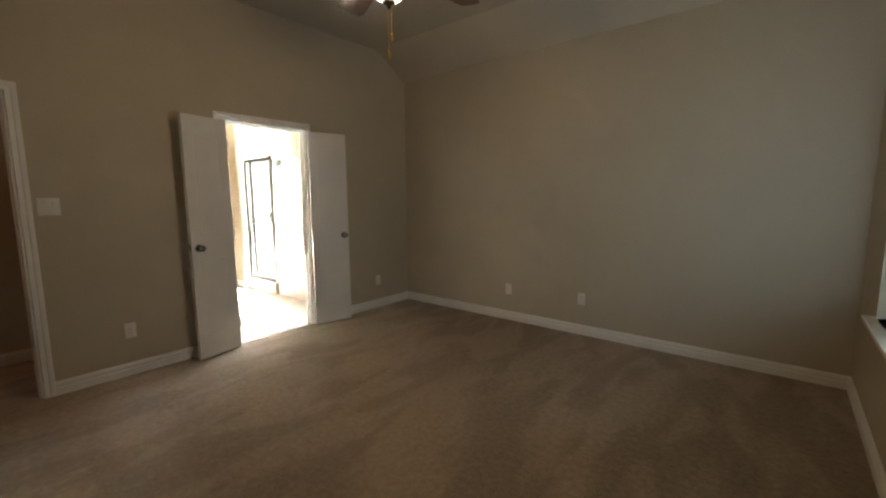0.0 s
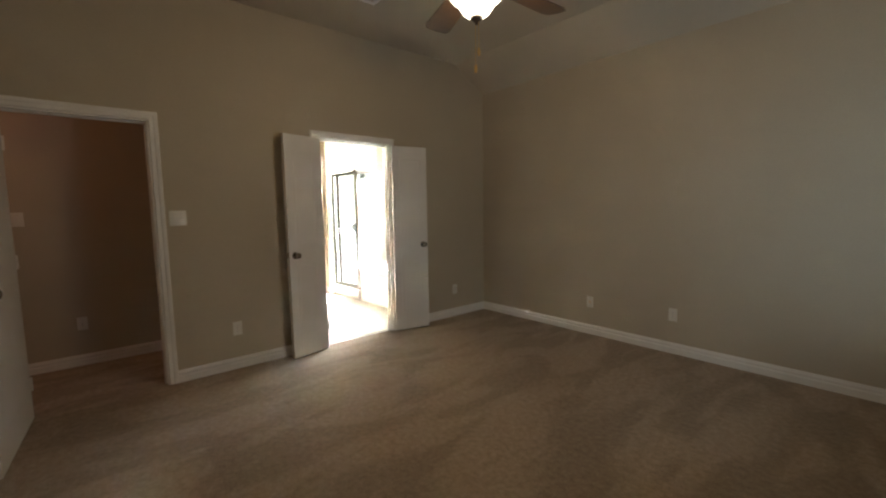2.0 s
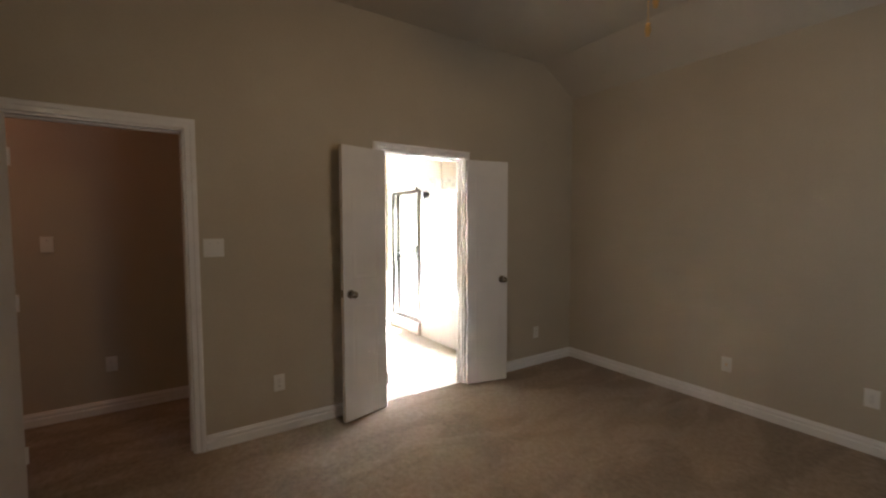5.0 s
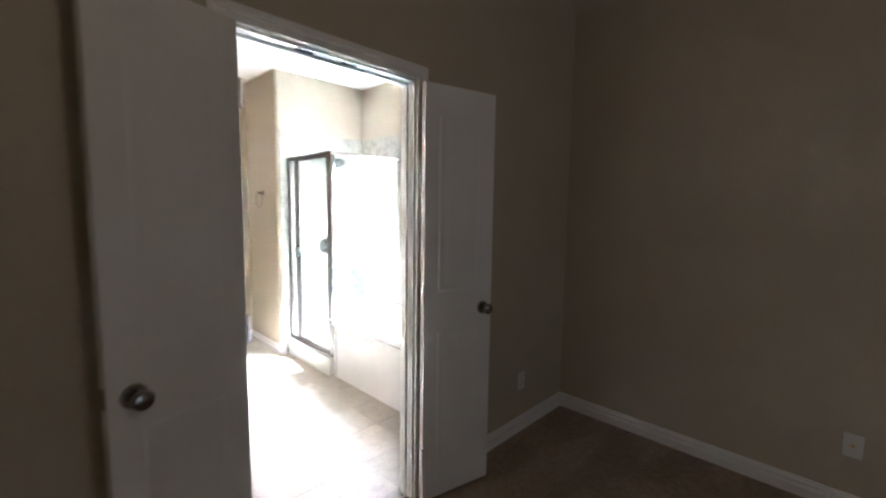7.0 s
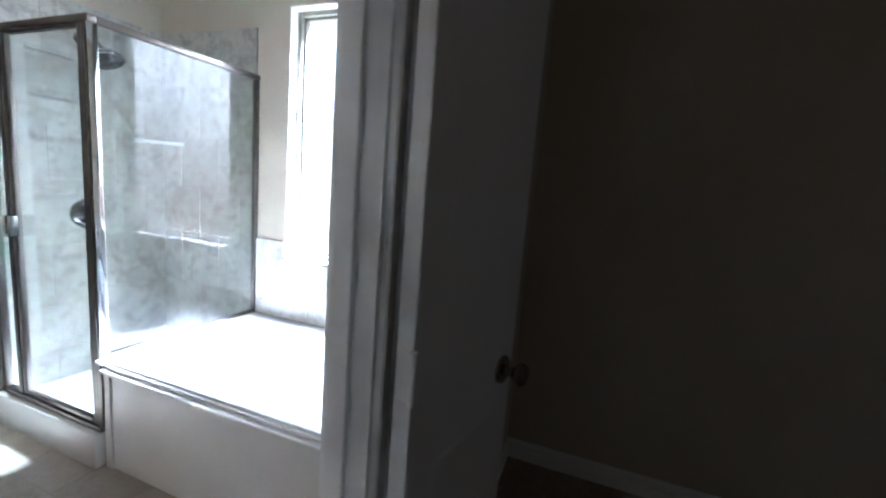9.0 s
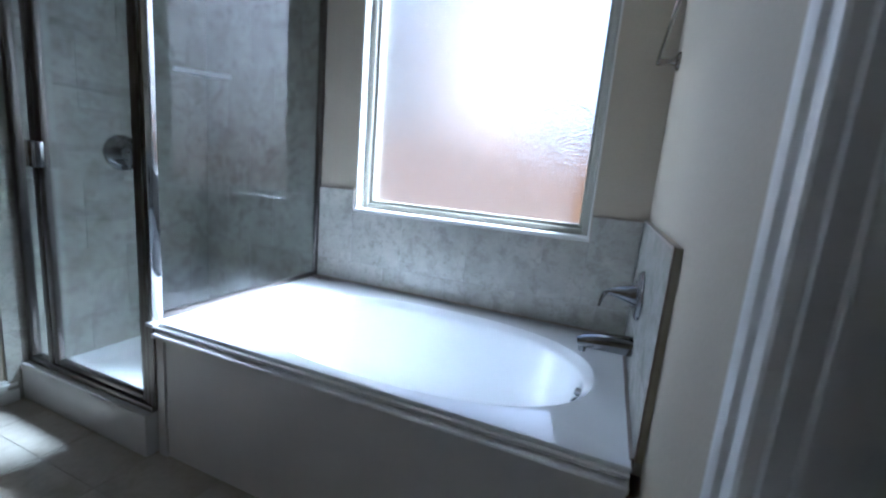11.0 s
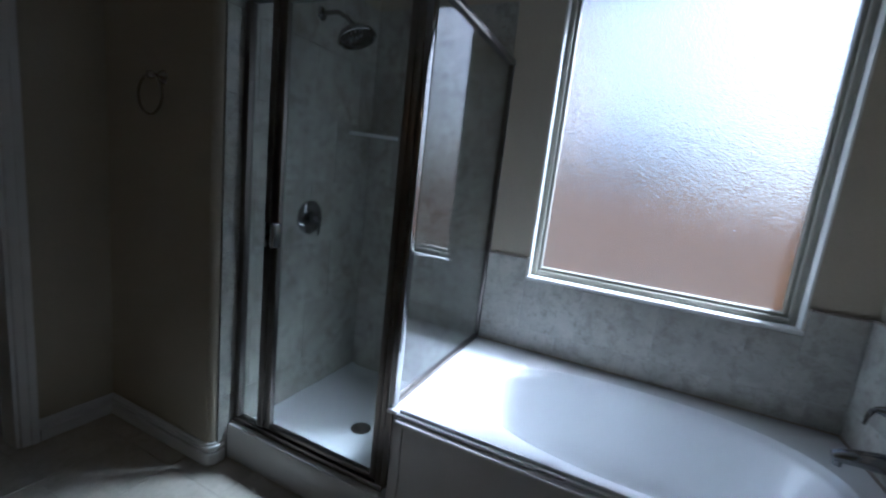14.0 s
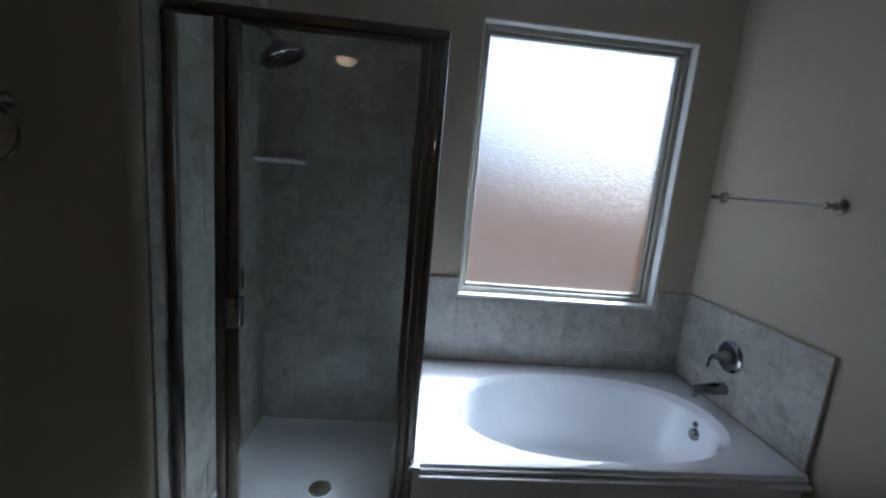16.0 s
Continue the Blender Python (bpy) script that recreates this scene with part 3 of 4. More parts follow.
# ---- bedroom window ----
win2 = thing("window_2", pose(4.34, (WY0 + WY1) / 2, WZ0), "bright bedroom window with a white sill", "window", kind="structure")
part("window_sill", boxes((4.205, 4.40, WY0 - 0.05, WY1 + 0.05, WZ0 - 0.028, WZ0), bevel=0.006), TRIM, win2)
part("apron", boxes((4.246, 4.26, WY0 - 0.02, WY1 + 0.02, WZ0 - 0.095, WZ0 - 0.028), bevel=0.003), TRIM, win2)
part("window_frame", boxes((4.36, 4.41, WY0, WY0 + 0.05, WZ0, WZ1), (4.36, 4.41, WY1 - 0.05, WY1, WZ0, WZ1), (4.36, 4.41, WY0, WY1, WZ0, WZ0 + 0.05), (4.36, 4.41, WY0, WY1, WZ1 - 0.05, WZ1), (4.36, 4.41, WY0, WY1, 1.38, 1.43), bevel=0.004), VINYL, win2)
# unseen opaque sheet, added so no sun enters; the area lamp gives the daylight
part("sun_block", boxes((4.375, 4.379, WY0 + 0.05, WY1 - 0.05, WZ0 + 0.05, WZ1 - 0.05)), SUN_BLOCK, win2, "opaque white sheet added to keep the sun out")

# ---- hall light: fixture assumed, out of view ----
hall_light = thing("assumed_hall_light", pose(-0.58, -5.25, 2.6), "small warm flush ceiling light assumed in the hall, out of view", "light")
part("base", lathe([(0, 0), (0.11, 0), (0.115, -0.012), (0.10, -0.022), (0, -0.022)]), NICKEL, hall_light, local=True)
dome = part("dome", lathe([(0.098, -0.022), (0.10, -0.035), (0.085, -0.07), (0.05, -0.095), (0, -0.105)]), BOWL, hall_light, "lit glass dome", local=True)
dome.visible_shadow = False

# ---- bathroom window ----
win1 = thing("window_1", pose((WX0 + WX1) / 2, 0, BZ0), "frosted picture window above the bathtub", "window", kind="structure")
part("reveal", boxes((WX0, WX0 + 0.008, WIN_Y + 0.002, 0.070, BZ0, BZ1), (WX1 - 0.008, WX1, WIN_Y + 0.002, 0.070, BZ0, BZ1), (WX0 + 0.008, WX1 - 0.008, WIN_Y + 0.002, 0.070, BZ1 - 0.008, BZ1)), REVEAL, win1, smooth=0)
part("window_sill", boxes((WX0 - 0.002, WX1 + 0.002, WIN_Y - 0.008, 0.070, BZ0 - 0.004, BZ0 + 0.014), bevel=0.003), REVEAL, win1, "white sill")
FX0, FX1, FZ0, FZ1 = WX0 + 0.008, WX1 - 0.008, BZ0 + 0.014, BZ1 - 0.008


def ring_frame(x0, x1, z0, z1, w, y0, y1, bevel=0.003):
    return boxes((x0, x0 + w, y0, y1, z0, z1), (x1 - w, x1, y0, y1, z0, z1), (x0 + w, x1 - w, y0, y1, z0, z0 + w), (x0 + w, x1 - w, y0, y1, z1 - w, z1), bevel=bevel)


part("window_frame", ring_frame(FX0, FX1, FZ0, FZ1, 0.026, -0.040, 0.06), VINYL, win1, "almond vinyl frame")
part("glazing_bead", ring_frame(FX0 + 0.026, FX1 - 0.026, FZ0 + 0.026, FZ1 - 0.026, 0.016, -0.020, 0.02), VINYL, win1)
pane = part("pane", boxes((FX0 + 0.036, FX1 - 0.036, 0.002, 0.007, FZ0 + 0.036, FZ1 - 0.036)), PEBBLED, win1, "pebbled obscure glass", smooth=0)
pane.visible_shadow = False

# ---- bathtub ----
TX0, TX1, TY0, TY1, RIM = -1.618, -0.114, -0.952, -0.108, 0.505
CX, CY, OA, OB = -0.820, -0.566, 0.612, 0.344
tub = thing("bathtub", pose((TX0 + TX1) / 2, (TY0 + TY1) / 2, 0), "white oval drop-in garden bathtub with apron", "bathtub")
bm = bmesh.new()
N = 96
ang = [2 * math.pi * i / N for i in range(N)]


def outer_point(a):
    dx, dy = math.cos(a), math.sin(a)
    s = min(((TX1 if dx > 0 else TX0) - CX) / dx if abs(dx) > 1e-6 else 9, ((TY1 if dy > 0 else TY0) - CY) / dy if abs(dy) > 1e-6 else 9)
    return CX + dx * s, CY + dy * s


# angles pass through the four corners, so the deck keeps a true rectangle
for cx, cy in ((TX0, TY0), (TX1, TY0), (TX1, TY1), (TX0, TY1)):
    a = math.atan2(cy - CY, cx - CX) % (2 * math.pi)
    k = min(range(N), key=lambda i: abs(ang[i] - a))
    ang[k] = a


def oval(a, f, z, shift=0.0):
    e = 2.35
    c, s = math.cos(a), math.sin(a)
    d = (abs(c / OA) ** e + abs(s / OB) ** e) ** (-1 / e)
    return CX + shift + d * f * c, CY + d * f * s, z


loops = [[bm.verts.new((*outer_point(a), RIM - 0.012)) for a in ang]]
for inset, z in ((0.0, RIM - 0.008), (0.002, RIM - 0.003), (0.005, RIM - 0.0008), (0.009, RIM)):
    loops.append([bm.verts.new((outer_point(a)[0] * (1 - inset) + CX * inset, outer_point(a)[1] * (1 - inset) + CY * inset, z)) for a in ang])
for f, z, sh in ((1.024, RIM, 0), (1.004, RIM - 0.0005, 0), (0.997, RIM - 0.003, 0), (0.991, RIM - 0.008, 0), (0.964, RIM - 0.022, 0), (0.957, RIM - 0.027, 0), (0.951, RIM - 0.036, 0), (0.946, RIM - 0.055, 0), (0.938, RIM - 0.080, 0.002), (0.920, RIM - 0.15, 0.006), (0.885, RIM - 0.23, 0.012), (0.83, RIM - 0.300, 0.018), (0.785, RIM - 0.338, 0.024), (0.74, RIM - 0.360, 0.028), (0.68, RIM - 0.376, 0.03), (0.60, RIM - 0.385, 0.03), (0.3, RIM - 0.39, 0.04)):
    loops.append([bm.verts.new(oval(a, f, z, sh)) for a in ang])
for a, b in zip(loops, loops[1:]):
    for i in range(N):
        bm.faces.new((a[i], a[(i + 1) % N], b[(i + 1) % N], b[i]))
bm.faces.new(loops[-1])
bmesh.ops.recalc_face_normals(bm, faces=bm.faces)
part("basin", bm, ACRYLIC, tub, "glossy white acrylic basin and deck", smooth=28)
bm = boxes((TX0 + 0.045, TX1 - 0.002, -0.944, -0.930, 0.0, RIM - 0.045), bevel=0.002)
part("apron", bm, TUB_APRON, tub, "white apron panel", smooth=20)
bm = bmesh.new()
moulding(bm, [(0, -0.048), (0.029, -0.048), (0.037, -0.043), (0.037, -0.034), (0.034, -0.030), (0.011, -0.028), (0.009, -0.025), (0.011, -0.022), (0.018, -0.021), (0.019, -0.015), (0.016, -0.012), (0, -0.012)], (TX0 + 0.03, -0.944, RIM), (TX1 - 0.004, -0.944, RIM), (0, -1, 0))
part("rim_trim", bm, TUB_APRON, tub, "stepped lip under the rim", smooth=20)
part("end_panel", boxes((TX0 + 0.004, TX0 + 0.045, -0.952, -0.118, 0.0, RIM - 0.012), bevel=0.003), TUB_APRON, tub, "white end panel", smooth=20)
bm = bmesh.new()
for p0, p1, out in (((TX0, -0.1075, RIM), (TX1, -0.1075, RIM), (0, -1, 0)), ((TX1 + 0.001, TY0 + 0.03, RIM), (TX1 + 0.001, TY1, RIM), (-1, 0, 0))):
    moulding(bm, [(0, 0), (0.007, 0), (0.005, 0.003), (0.003, 0.005), (0, 0.007)], p0, p1, out)
part("caulk_bead", bm, GROUT_DARK, tub, "stained caulk along the tile", smooth=60)
part("corner_cap", boxes((TX0 - 0.012, TX0 + 0.030, -0.974, -0.945, RIM - 0.014, RIM + 0.001), bevel=0.004), ACRYLIC, tub, "protruding white rim corner")
# overflow and drain control on the inner end
q = Vector((-1, 0.0, 0.32)).to_track_quat("Z", "Y").to_matrix().to_4x4()
over = Matrix.Translation((-0.252, -0.528, 0.386)) @ q
part("overflow_cover", lathe([(0, 0.016), (0.018, 0.016), (0.025, 0.011), (0.029, 0.004), (0.029, -0.02)], over, 28), CHROME, tub, "round chrome overflow cover")
part("overflow_screw", lathe([(0, 0.012), (0.010, 0.011), (0.013, 0.006), (0.013, -0.02)], Matrix.Translation((-0.246, -0.520, 0.432)) @ q, 18), CHROME, tub, "small chrome cap")
part("drain", lathe([(0, 0.004), (0.022, 0.004), (0.036, 0.002), (0.038, -0.01)], pose(-0.50, -0.575, RIM - 0.388), 24), CHROME, tub, "chrome drain")

# tub filler on the end wall
valve = thing("tub_valve", pose(-0.114, -0.480, 0.768), "satin nickel lever tub valve on tile", "faucet")
tow = Matrix.Translation((-0.114, -0.480, 0.768)) @ pose(0, 0, 0, 0, -90)
part("escutcheon", lathe([(0, 0.010), (0.040, 0.010), (0.052, 0.014), (0.066, 0.011), (0.076, 0.004), (0.077, 0.0)], tow, 40), CHROME, valve)
part("stem", lathe([(0, 0.092), (0.009, 0.092), (0.014, 0.076), (0.025, 0.042), (0.036, 0.010), (0.036, 0.0)], tow, 24), CHROME, valve)
part("lever", tube([(-0.200, -0.480, 0.768), (-0.214, -0.482, 0.761), (-0.222, -0.486, 0.740), (-0.226, -0.489, 0.716)], 0.006, 10, taper=[0.009, 0.008, 0.006, 0.0045]), CHROME, valve, "curved lever handle")
spout = thing("tub_spout", pose(-0.114, -0.480, 0.604), "satin nickel tub spout on tile", "faucet")
part("body", tube([(-0.111, -0.48, 0.604), (-0.165, -0.48, 0.602), (-0.215, -0.48, 0.597), (-0.252, -0.48, 0.591), (-0.272, -0.48, 0.586)], 0.02, 20, taper=[0.032, 0.030, 0.026, 0.022, 0.015]), CHROME, spout)
part("outlet", lathe([(0, -0.020), (0.012, -0.020), (0.014, -0.004), (0.014, 0.008)], pose(-0.256, -0.48, 0.578), 18), CHROME, spout)


# ---- shower ----
SX0, SX1, SY = -2.412, -1.628, -0.940
base = thing("shower_tray", pose((SX0 + SX1) / 2, -0.5, 0), "white acrylic shower pan with a raised curb", "shower base")
bm = bmesh.new()
nx, ny = 20, 20
grid = []
for j in range(ny + 1):
    row = []
    for i in range(nx + 1):
        x = SX0 + (SX1 - SX0) * i / nx
        y = -0.895 + (-0.094 + 0.895) * j / ny
        edge = min(i, nx - i, j, ny - j) / 10
        d = math.hypot(x + 2.0, y + 0.565)
        z = 0.062 + 0.020 * min(1, d / 0.4) + (0.034 if edge < 0.01 else 0.006 if edge < 0.11 else 0)
        row.append(bm.verts.new((x, y, z)))
    grid.append(row)
for j in range(ny):
    for i in range(nx):
        bm.faces.new((grid[j][i], grid[j][i + 1], grid[j + 1][i + 1], grid[j + 1][i]))
part("pan", bm, ACRYLIC, base, smooth=60)
part("curb", boxes((SX0 - 0.008, SX1 - 0.004, -0.985, -0.893, -0.008, 0.160), bevel=0.010), TUB_APRON, base, "rounded white curb")
part("drain", lathe([(0, 0.006), (0.040, 0.006), (0.050, 0.003), (0.052, -0.02)], pose(-2.0, -0.565, 0.062), 28), NICKEL, base, "round metal drain cover")

stall = thing("shower_enclosure", pose(-2.02, SY, 0.16), "metal-framed glass shower enclosure with hinged door", "shower enclosure")
TOP = 1.91
part("header", boxes((SX0 + 0.010, SX1 + 0.018, SY - 0.018, SY + 0.018, TOP - 0.030, TOP), bevel=0.004), BRONZE, stall)
part("threshold", boxes((SX0 + 0.002, SX1 - 0.002, SY - 0.020, SY + 0.020, 0.160, 0.186), bevel=0.004), BRONZE, stall)
part("wall_post", boxes((SX0 + 0.002, SX0 + 0.030, SY - 0.016, SY + 0.016, 0.186, TOP - 0.030), bevel=0.003), BRONZE, stall)
part("strike_post", boxes((-2.272, -2.240, SY - 0.014, SY + 0.014, 0.186, TOP - 0.030), bevel=0.003), BRONZE, stall)
bm = boxes((-1.662, -1.640, SY - 0.016, SY + 0.018, 0.186, TOP - 0.030), (-1.638, SX1 + 0.016, SY - 0.019, SY + 0.018, 0.186, TOP - 0.030), bevel=0.003)
part("corner_post", bm, BRONZE, stall)
part("fixed_pane", boxes((SX0 + 0.026, -2.270, SY - 0.003, SY + 0.003, 0.186, TOP - 0.030)), CLEAR, stall, "narrow clear glass pane", smooth=0)
bm = boxes((-2.236, -2.200, SY - 0.012, SY + 0.012, 0.190, TOP - 0.033), (-1.690, -1.666, SY - 0.012, SY + 0.012, 0.190, TOP - 0.033),
    (-2.200, -1.690, SY - 0.012, SY + 0.012, 0.190, 0.212), (-2.200, -1.690, SY - 0.012, SY + 0.012, TOP - 0.043, TOP - 0.033), bevel=0.003)
door = part("door_frame", bm, BRONZE, stall, "framed swing door")
part("door_pane", boxes((-2.204, -1.686, SY - 0.003, SY + 0.003, 0.208, TOP - 0.040)), CLEAR, door, "clear glass door pane", smooth=0)
bm = boxes((-2.214, -2.184, SY - 0.044, SY - 0.010, 0.978, 1.074), bevel=0.004)
box(bm, -2.234, -2.184, SY - 0.050, SY - 0.042, 0.978, 1.074, bevel=0.003)
part("latch_handle", bm, CHROME, door, "chrome pull latch")
# return panel standing on the tub deck
part("return_post", boxes((-1.634, -1.612, -0.127, -0.094, RIM + 0.002, TOP - 0.030), bevel=0.003), BRONZE, stall)
part("return_header", boxes((-1.638, -1.608, SY + 0.018, -0.094, TOP - 0.030, TOP), bevel=0.004), BRONZE, stall)
part("return_sill", boxes((-1.634, -1.612, SY + 0.018, -0.094, RIM + 0.001, RIM + 0.022), bevel=0.003), BRONZE, stall)
part("return_pane", boxes((-1.626, -1.620, SY + 0.016, -0.115, RIM + 0.018, TOP - 0.028)), CLEAR, stall, "clear glass return pane above the tub", smooth=0)
part("corner_edge", boxes((-1.634, -1.610, SY - 0.020, SY + 0.018, RIM - 0.02, TOP - 0.030), bevel=0.003), CHROME, stall, "bright corner edge")

shv = thing("shower_valve", pose(-2.412, -0.554, 1.052), "satin nickel lever shower valve on tile", "faucet")
tow = Matrix.Translation((-2.412, -0.554, 1.052)) @ pose(0, 0, 0, 0, 90)
part("escutcheon", lathe([(0, 0.010), (0.045, 0.010), (0.058, 0.015), (0.072, 0.011), (0.082, 0.004), (0.083, 0.0)], tow, 40), CHROME, shv)
part("stem", lathe([(0, 0.062), (0.014, 0.062), (0.022, 0.050), (0.028, 0.020), (0.030, 0.0)], tow, 24), CHROME, shv)
part("lever", tube([(-2.358, -0.554, 1.052), (-2.348, -0.558, 1.035), (-2.344, -0.562, 1.005), (-2.346, -0.566, 0.975)], 0.006, 10, taper=[0.010, 0.009, 0.007, 0.005]), CHROME, shv, "curved lever handle")

head = thing("rain_shower", pose(-2.412, -0.552, 1.99), "chrome rain shower head on a short arm", "shower head")
part("flange", lathe([(0, 0.010), (0.016, 0.010), (0.028, 0.004), (0.030, 0.0)], Matrix.Translation((-2.412, -0.552, 1.99)) @ pose(0, 0, 0, 0, 90), 24), CHROME, head)
part("arm", tube([(-2.412, -0.552, 1.99), (-2.380, -0.552, 1.992), (-2.320, -0.552, 1.992), (-2.265, -0.552, 1.965), (-2.232, -0.552, 1.935)], 0.010, 14), CHROME, head)
tilt = Matrix.Translation((-2.228, -0.552, 1.930)) @ Vector((0.44, 0, -1)).to_track_quat("Z", "Y").to_matrix().to_4x4()
part("ball_joint", lathe([(0, -0.014), (0.014, -0.010), (0.017, 0.0), (0.014, 0.012), (0.018, 0.018), (0.018, 0.026)], tilt, 20), CHROME, head)
part("spray_head", lathe([(0.016, 0.004), (0.028, 0.008), (0.050, 0.018), (0.070, 0.032), (0.082, 0.046), (0.086, 0.056), (0.086, 0.062), (0.081, 0.066), (0.072, 0.064), (0.070, 0.058), (0.040, 0.058), (0.036, 0.063), (0, 0.065)], tilt, 40), CHROME, head, "round chrome spray head")
bm = bmesh.new()
for k, rr in ((6, 0.018), (16, 0.048), (20, 0.060)):
    for i in range(k):
        a = 2 * math.pi * i / k
        lathe([(0, 0.069), (0.003, 0.068), (0.003, 0.056)], tilt @ Matrix.Translation((rr * math.cos(a), rr * math.sin(a), 0)), 6, bm)
part("nozzles", bm, SLOT, head, "dark rubber nozzles")

bm = bmesh.new()
pts = [(-2.411, -0.106), (-2.411, -0.296), (-2.398, -0.296), (-2.227, -0.124), (-2.224, -0.106)]
lo = [bm.verts.new((*p, 1.488)) for p in pts]
hi = [bm.verts.new((*p, 1.508)) for p in pts]
bm.faces.new(lo)
bm.faces.new(hi[::-1])
for i in range(len(pts)):
    bm.faces.new((lo[i], lo[(i + 1) % len(pts)], hi[(i + 1) % len(pts)], hi[i]))
bmesh.ops.recalc_face_normals(bm, faces=bm.faces)
single("corner_shelf", bm, ACRYLIC, "pale corner soap shelf on tiled shower wall", "shelf", smooth=20)

# ---- towel bar, towel ring ----
bar = thing("towel_bar", pose(-0.094, -0.51, 1.515), "polished towel bar on tan wall above tub", "towel bar")
for y in (-0.208, -0.797):
    m = Matrix.Translation((-0.094, y, 1.515)) @ pose(0, 0, 0, 0, -90)
    part("post", lathe([(0, 0.072), (0.010, 0.070), (0.013, 0.060), (0.010, 0.048), (0.008, 0.030), (0.014, 0.014), (0.028, 0.008), (0.030, 0.0)], m, 24), NICKEL, bar)
part("rod", tube([(-0.160, -0.797, 1.515), (-0.160, -0.208, 1.515)], 0.006, 14), CHROME, bar)
ring = thing("towel_ring", pose(-2.735, WFY, 1.580), "satin nickel towel ring on tan wall", "towel ring")
m = Matrix.Translation((-2.735, WFY, 1.580)) @ pose(0, 0, 0, 90)
part("post", lathe([(0, 0.060), (0.012, 0.058), (0.016, 0.046), (0.010, 0.034), (0.009, 0.022), (0.024, 0.010), (0.028, 0.0)], m, 24), NICKEL, ring)
part("ring", tube([(-2.745 + 0.075 * math.sin(a), WFY - 0.044, 1.507 + 0.075 * math.cos(a)) for a in (2 * math.pi * i / 40 for i in range(40))], 0.005, 10, closed=True), NICKEL, ring)

# ---- closet shelves and ceiling light ----
for z in (0.55, 1.05, 1.50, 1.85):
    single("closet_shelf", boxes((-4.28, -3.75, -2.78, -1.02, z, z + 0.018), (-3.756, -3.75, -2.78, -1.02, z - 0.03, z)), SHELFWOOD, "brown wooden closet shelf in dark closet", "shelf", "closet shelves", smooth=0)
down = thing("ceiling_light", pose(-2.55, -4.66, 2.71), "warm lit dome light on the bathroom ceiling", "light")
part("base", lathe([(0, 0), (0.125, 0), (0.128, -0.010), (0.118, -0.020), (0, -0.020)], pose(-2.55, -4.66, 2.71), 32), NICKEL, down)
part("dome", lathe([(0.115, -0.018), (0.116, -0.034), (0.100, -0.062), (0.062, -0.084), (0, -0.092)], pose(-2.55, -4.66, 2.71), 32), DOWNLIGHT, down, "glowing warm glass dome")

# ---- outside the window ----
structure("ground", boxes((-400, 400, 0.17, 800, -0.4, -0.25)), GRASS, "lawn behind the house", "lawn", smooth=0)
fence = thing("fence", pose(0, 2.0, -0.25), "tall brown cedar privacy fence", "fence")
FENCE_Y, FENCE_TOP = 2.0, 1.49
slat = mesh_of("board", boxes((-0.069, 0.069, -0.009, 0.009, 0, FENCE_TOP + 0.25), bevel=0.003), FENCE, 20)
for i in range(70):
    ob = new("board", slat)
    ob.parent = fence
    ob.location = (-6.5 + 0.142 * i, 0, 0)
part("rail", boxes((-6.6, 3.5, FENCE_Y + 0.009, FENCE_Y + 0.05, 0.0, 0.09), (-6.6, 3.5, FENCE_Y + 0.009, FENCE_Y + 0.05, 1.2, 1.29)), FENCE, fence, smooth=0)
house = thing("neighbour_house", pose(-8, 11, -0.25), "tall brownish neighbouring house behind the fence", "house")
part("wall", boxes((-13, -3.8, 8, 14, -0.25, 6.4)), BRICKWALL, house, smooth=0)
bm = bmesh.new()
moulding(bm, [(-0.4, 6.4), (3.0, 8.6), (6.4, 6.4)], (-13.4, 8, 0), (-3.4, 8, 0), (0, 1, 0))
part("roof", bm, ROOFING, house, smooth=0)
for x in (-11.6, -9.2, -6.2):
    for z in (1.0, 3.9):
        w = part("window", boxes((x, x + 1.1, 7.95, 8.0, z, z + 1.4)), REVEAL, house, smooth=0)
        part("pane", boxes((x + 0.08, x + 1.02, 7.94, 7.95, z + 0.08, z + 1.32)), SLOT, w, smooth=0)
garage = thing("neighbour_garage", pose(-1.5, 11, -0.25), "low grey garage roof beyond the fence", "garage")
part("wall", boxes((-3.7, 0.9, 8.2, 13, -0.25, 1.95)), BRICKWALL, garage, smooth=0)
bm = bmesh.new()
moulding(bm, [(-0.35, 1.92), (2.15, 2.85), (5.0, 1.85)], (-3.7, 8.0, 0), (-3.7, 13.2, 0), (1, 0, 0))
part("roof", bm, ROOFING, garage, smooth=0)

# ---- tiles ----
def tile_box(name, sx, sy, sz, mat, bevel=0.0008):
    return mesh_of(name, boxes((0, sx, 0, sy, 0, sz), bevel=bevel), mat, 20)


def tile_field(owner, axis, at, thick, u_cuts, v_cuts, mat, gap=0.002):
    """Tiles between the cut lines of a plane: axis 'x', 'y' or 'z' is its normal; pieces of one size share a mesh."""
    shared = {}
    for v0, v1, us in v_cuts:
        for u0, u1 in zip(us, us[1:]):
            a, b = u1 - u0 - gap, v1 - v0 - gap
            if a < 0.01 or b < 0.01:
                continue
            key = (round(a, 3), round(b, 3))
            if key not in shared:
                size = {"x": (thick, a, b), "y": (a, thick, b), "z": (a, b, thick)}[axis]
                shared[key] = tile_box("tile", *size, mat)
            ob = new("tile", shared[key])
            ob.parent = owner
            u, v = u0 + gap / 2, v0 + gap / 2
            ob.location = {"x": (at, u, v), "y": (u, at, v), "z": (u, v, at)}[axis]


def cuts(lo, hi, step, first):
    out = [lo]
    u = first
    while u < hi - 0.012:
        if u > lo + 0.012:
            out.append(u)
        u += step
    return out + [hi]


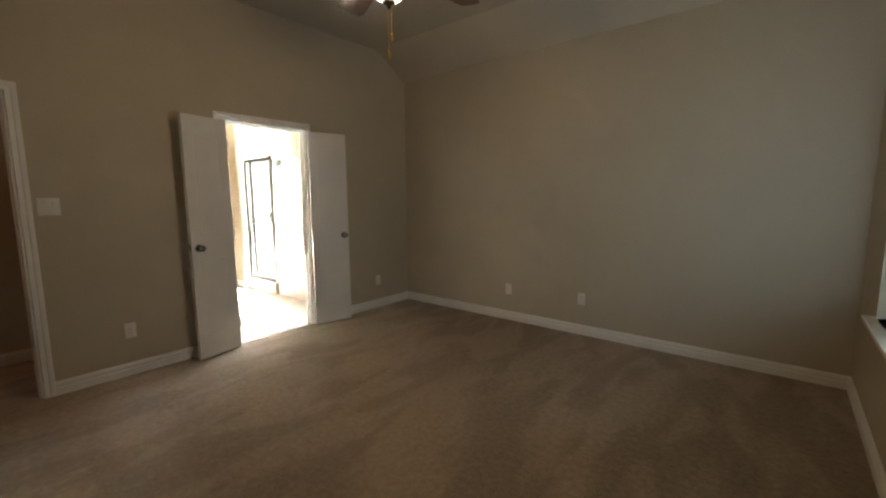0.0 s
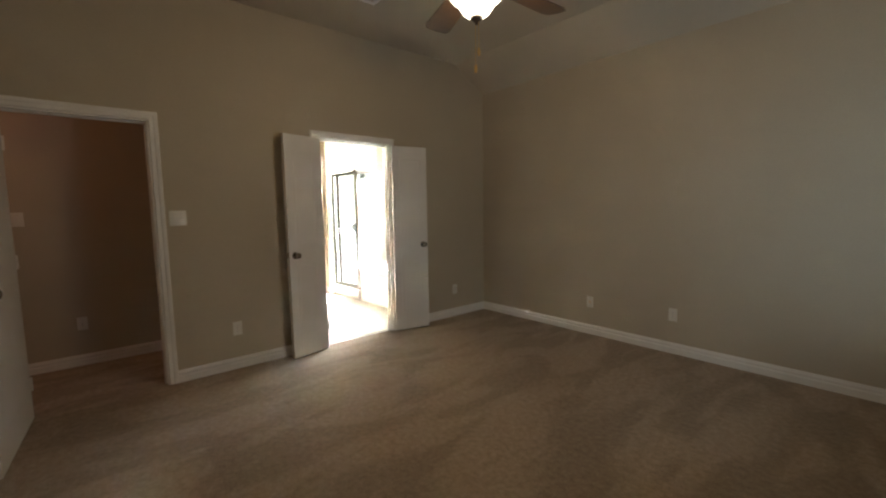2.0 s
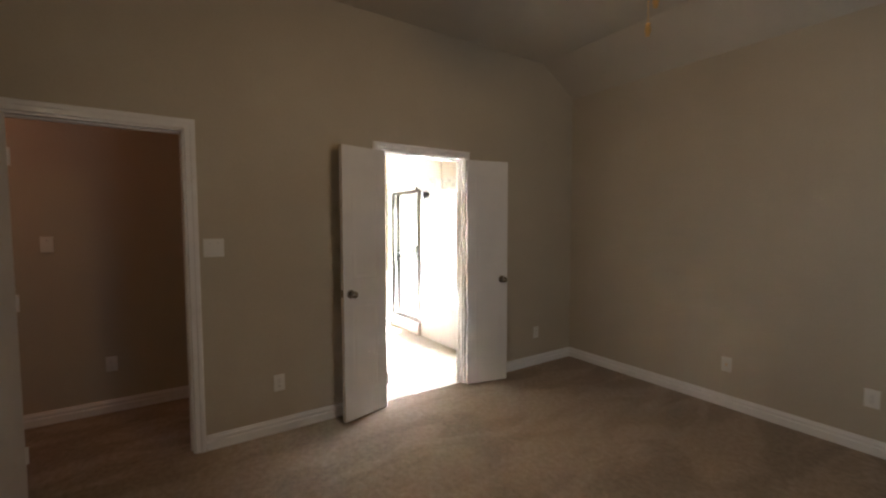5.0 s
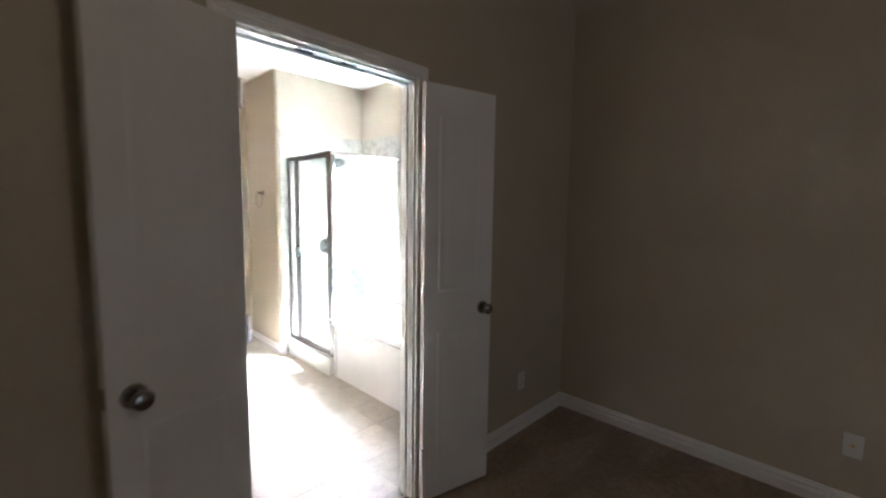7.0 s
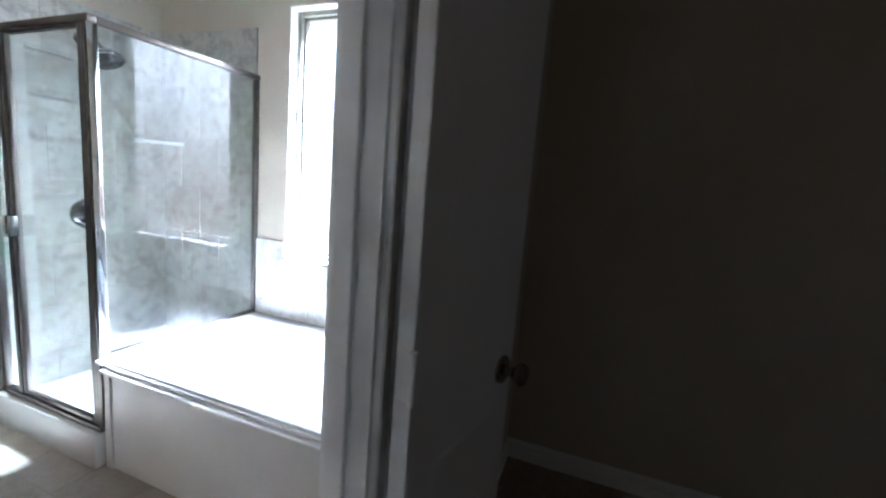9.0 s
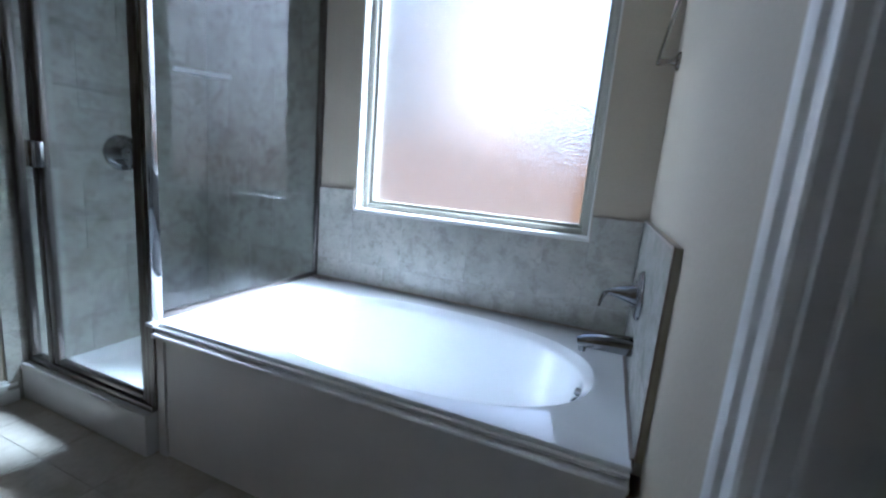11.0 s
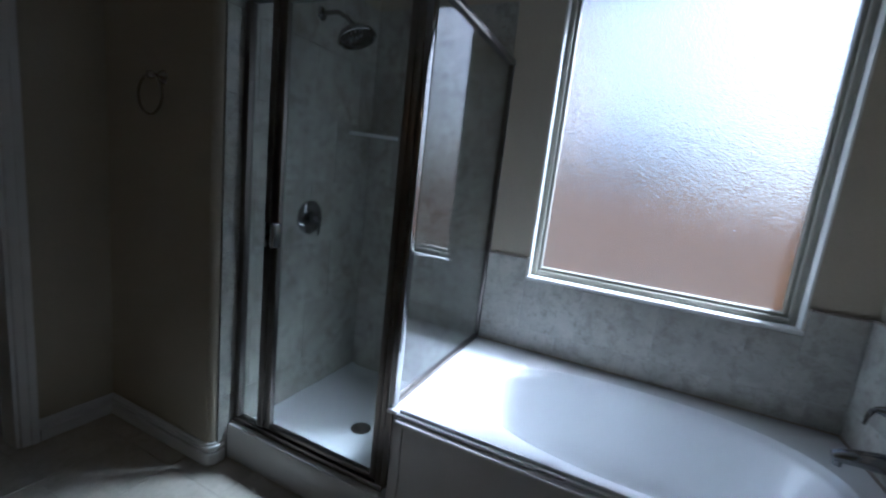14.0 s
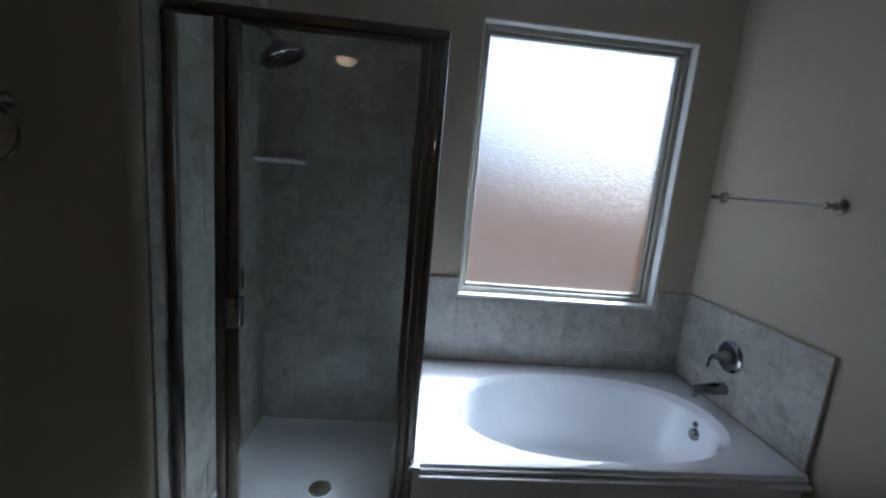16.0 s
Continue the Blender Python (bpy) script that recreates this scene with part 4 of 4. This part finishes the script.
def rows(zs, lo, hi, step, first):
    return [(a, b, cuts(lo, hi, step, first + (step / 2 if i % 2 else 0) - step)) for i, (a, b) in enumerate(zip(zs, zs[1:]))]


back = structure("tub_splash_backing", boxes((-1.628, -0.110, -0.1085, -0.099, RIM - 0.03, BZ0 - 0.006), (-1.628, WX0 - 0.004, -0.1085, -0.099, BZ0 - 0.006, 0.966), (WX1 + 0.004, -0.110, -0.1085, -0.099, BZ0 - 0.006, 0.966)), GROUT, "tub backsplash tile", "backsplash", smooth=0)
tile_field(back, "y", -0.110, 0.0065, None, [
    (RIM - 0.01, 0.610, cuts(-1.628, -0.114, 0.33, -1.552)), (0.610, BZ0 - 0.004, cuts(WX0, WX1, 0.33, -1.461 + 0.33)),
    (0.610, 0.968, [-1.628, WX0 - 0.003]), (0.610, 0.968, [WX1 + 0.003, -0.114])], WALL_TILE, gap=0.002)
part("edge_trim", boxes((-1.605, WX0 - 0.003, -0.111, -0.0985, 0.968, 0.974), (WX1 + 0.003, -0.114, -0.111, -0.0985, 0.968, 0.974)), GROUT_DARK, back, "dark tile edge", smooth=0)
side = structure("tub_side_backing", boxes((-0.1095, -0.095, -0.926, -0.109, RIM - 0.03, 0.970)), GROUT, "tub end wall tile", "backsplash", smooth=0)
tile_field(side, "x", -0.111, 0.0065, None, rows([RIM - 0.01, 0.640, 0.972], -0.926, -0.110, 0.33, -0.886), WALL_TILE)
part("edge_trim", boxes((-0.112, -0.107, -0.930, -0.110, 0.972, 0.978), (-0.112, -0.107, -0.930, -0.926, RIM + 0.002, 0.972)), GROUT_DARK, side, "dark tile edge", smooth=0)
part("caulk_edge", boxes((-0.107, -0.0945, -0.929, -0.110, 0.972, 0.977), (-0.107, -0.0945, -0.929, -0.926, RIM + 0.002, 0.972)), PAINT, side, "painted caulk behind the tile edge", smooth=0)
ROWZ = [0.06, 0.30, 0.61, 0.92, 1.23, 1.54, 1.85, 2.17]
shl = structure("shower_side_backing", boxes((-2.4195, -2.4135, -1.030, -0.104, 0.0, 2.168)), GROUT, "shower wall tile", "shower tile", smooth=0)
tile_field(shl, "x", -2.4185, 0.0065, None, rows(ROWZ, -1.030, -0.106, 0.33, -0.72), WALL_TILE)
shb = structure("shower_back_backing", boxes((-2.412, -1.628, -0.1052, -0.0985, 0.0, 2.168)), GROUT, "shower wall tile", "shower tile", smooth=0)
tile_field(shb, "y", -0.1065, 0.0065, None, rows(ROWZ, -2.412, -1.628, 0.33, -2.25), WALL_TILE)
floor_tiles = structure("floor_tiles", boxes((-0.044, -0.034, -2.262, -1.449, -0.01, 0.004)), TRIM, "beige stone-look floor tile", "floor tile", smooth=0)
FS, FU, FV = 0.305, -0.410, -1.455
vs = cuts(-5.38, -0.90, FS, FV - FS * 14)
for i, (v0, v1) in enumerate(zip(vs, vs[1:])):
    tile_field(floor_tiles, "z", -0.010, 0.010, None, [(v0, v1, cuts(-4.28, -0.046 if v0 > -2.9 else -1.30, FS, FU - FS * 14))], FLOOR_TILE, gap=0.004)
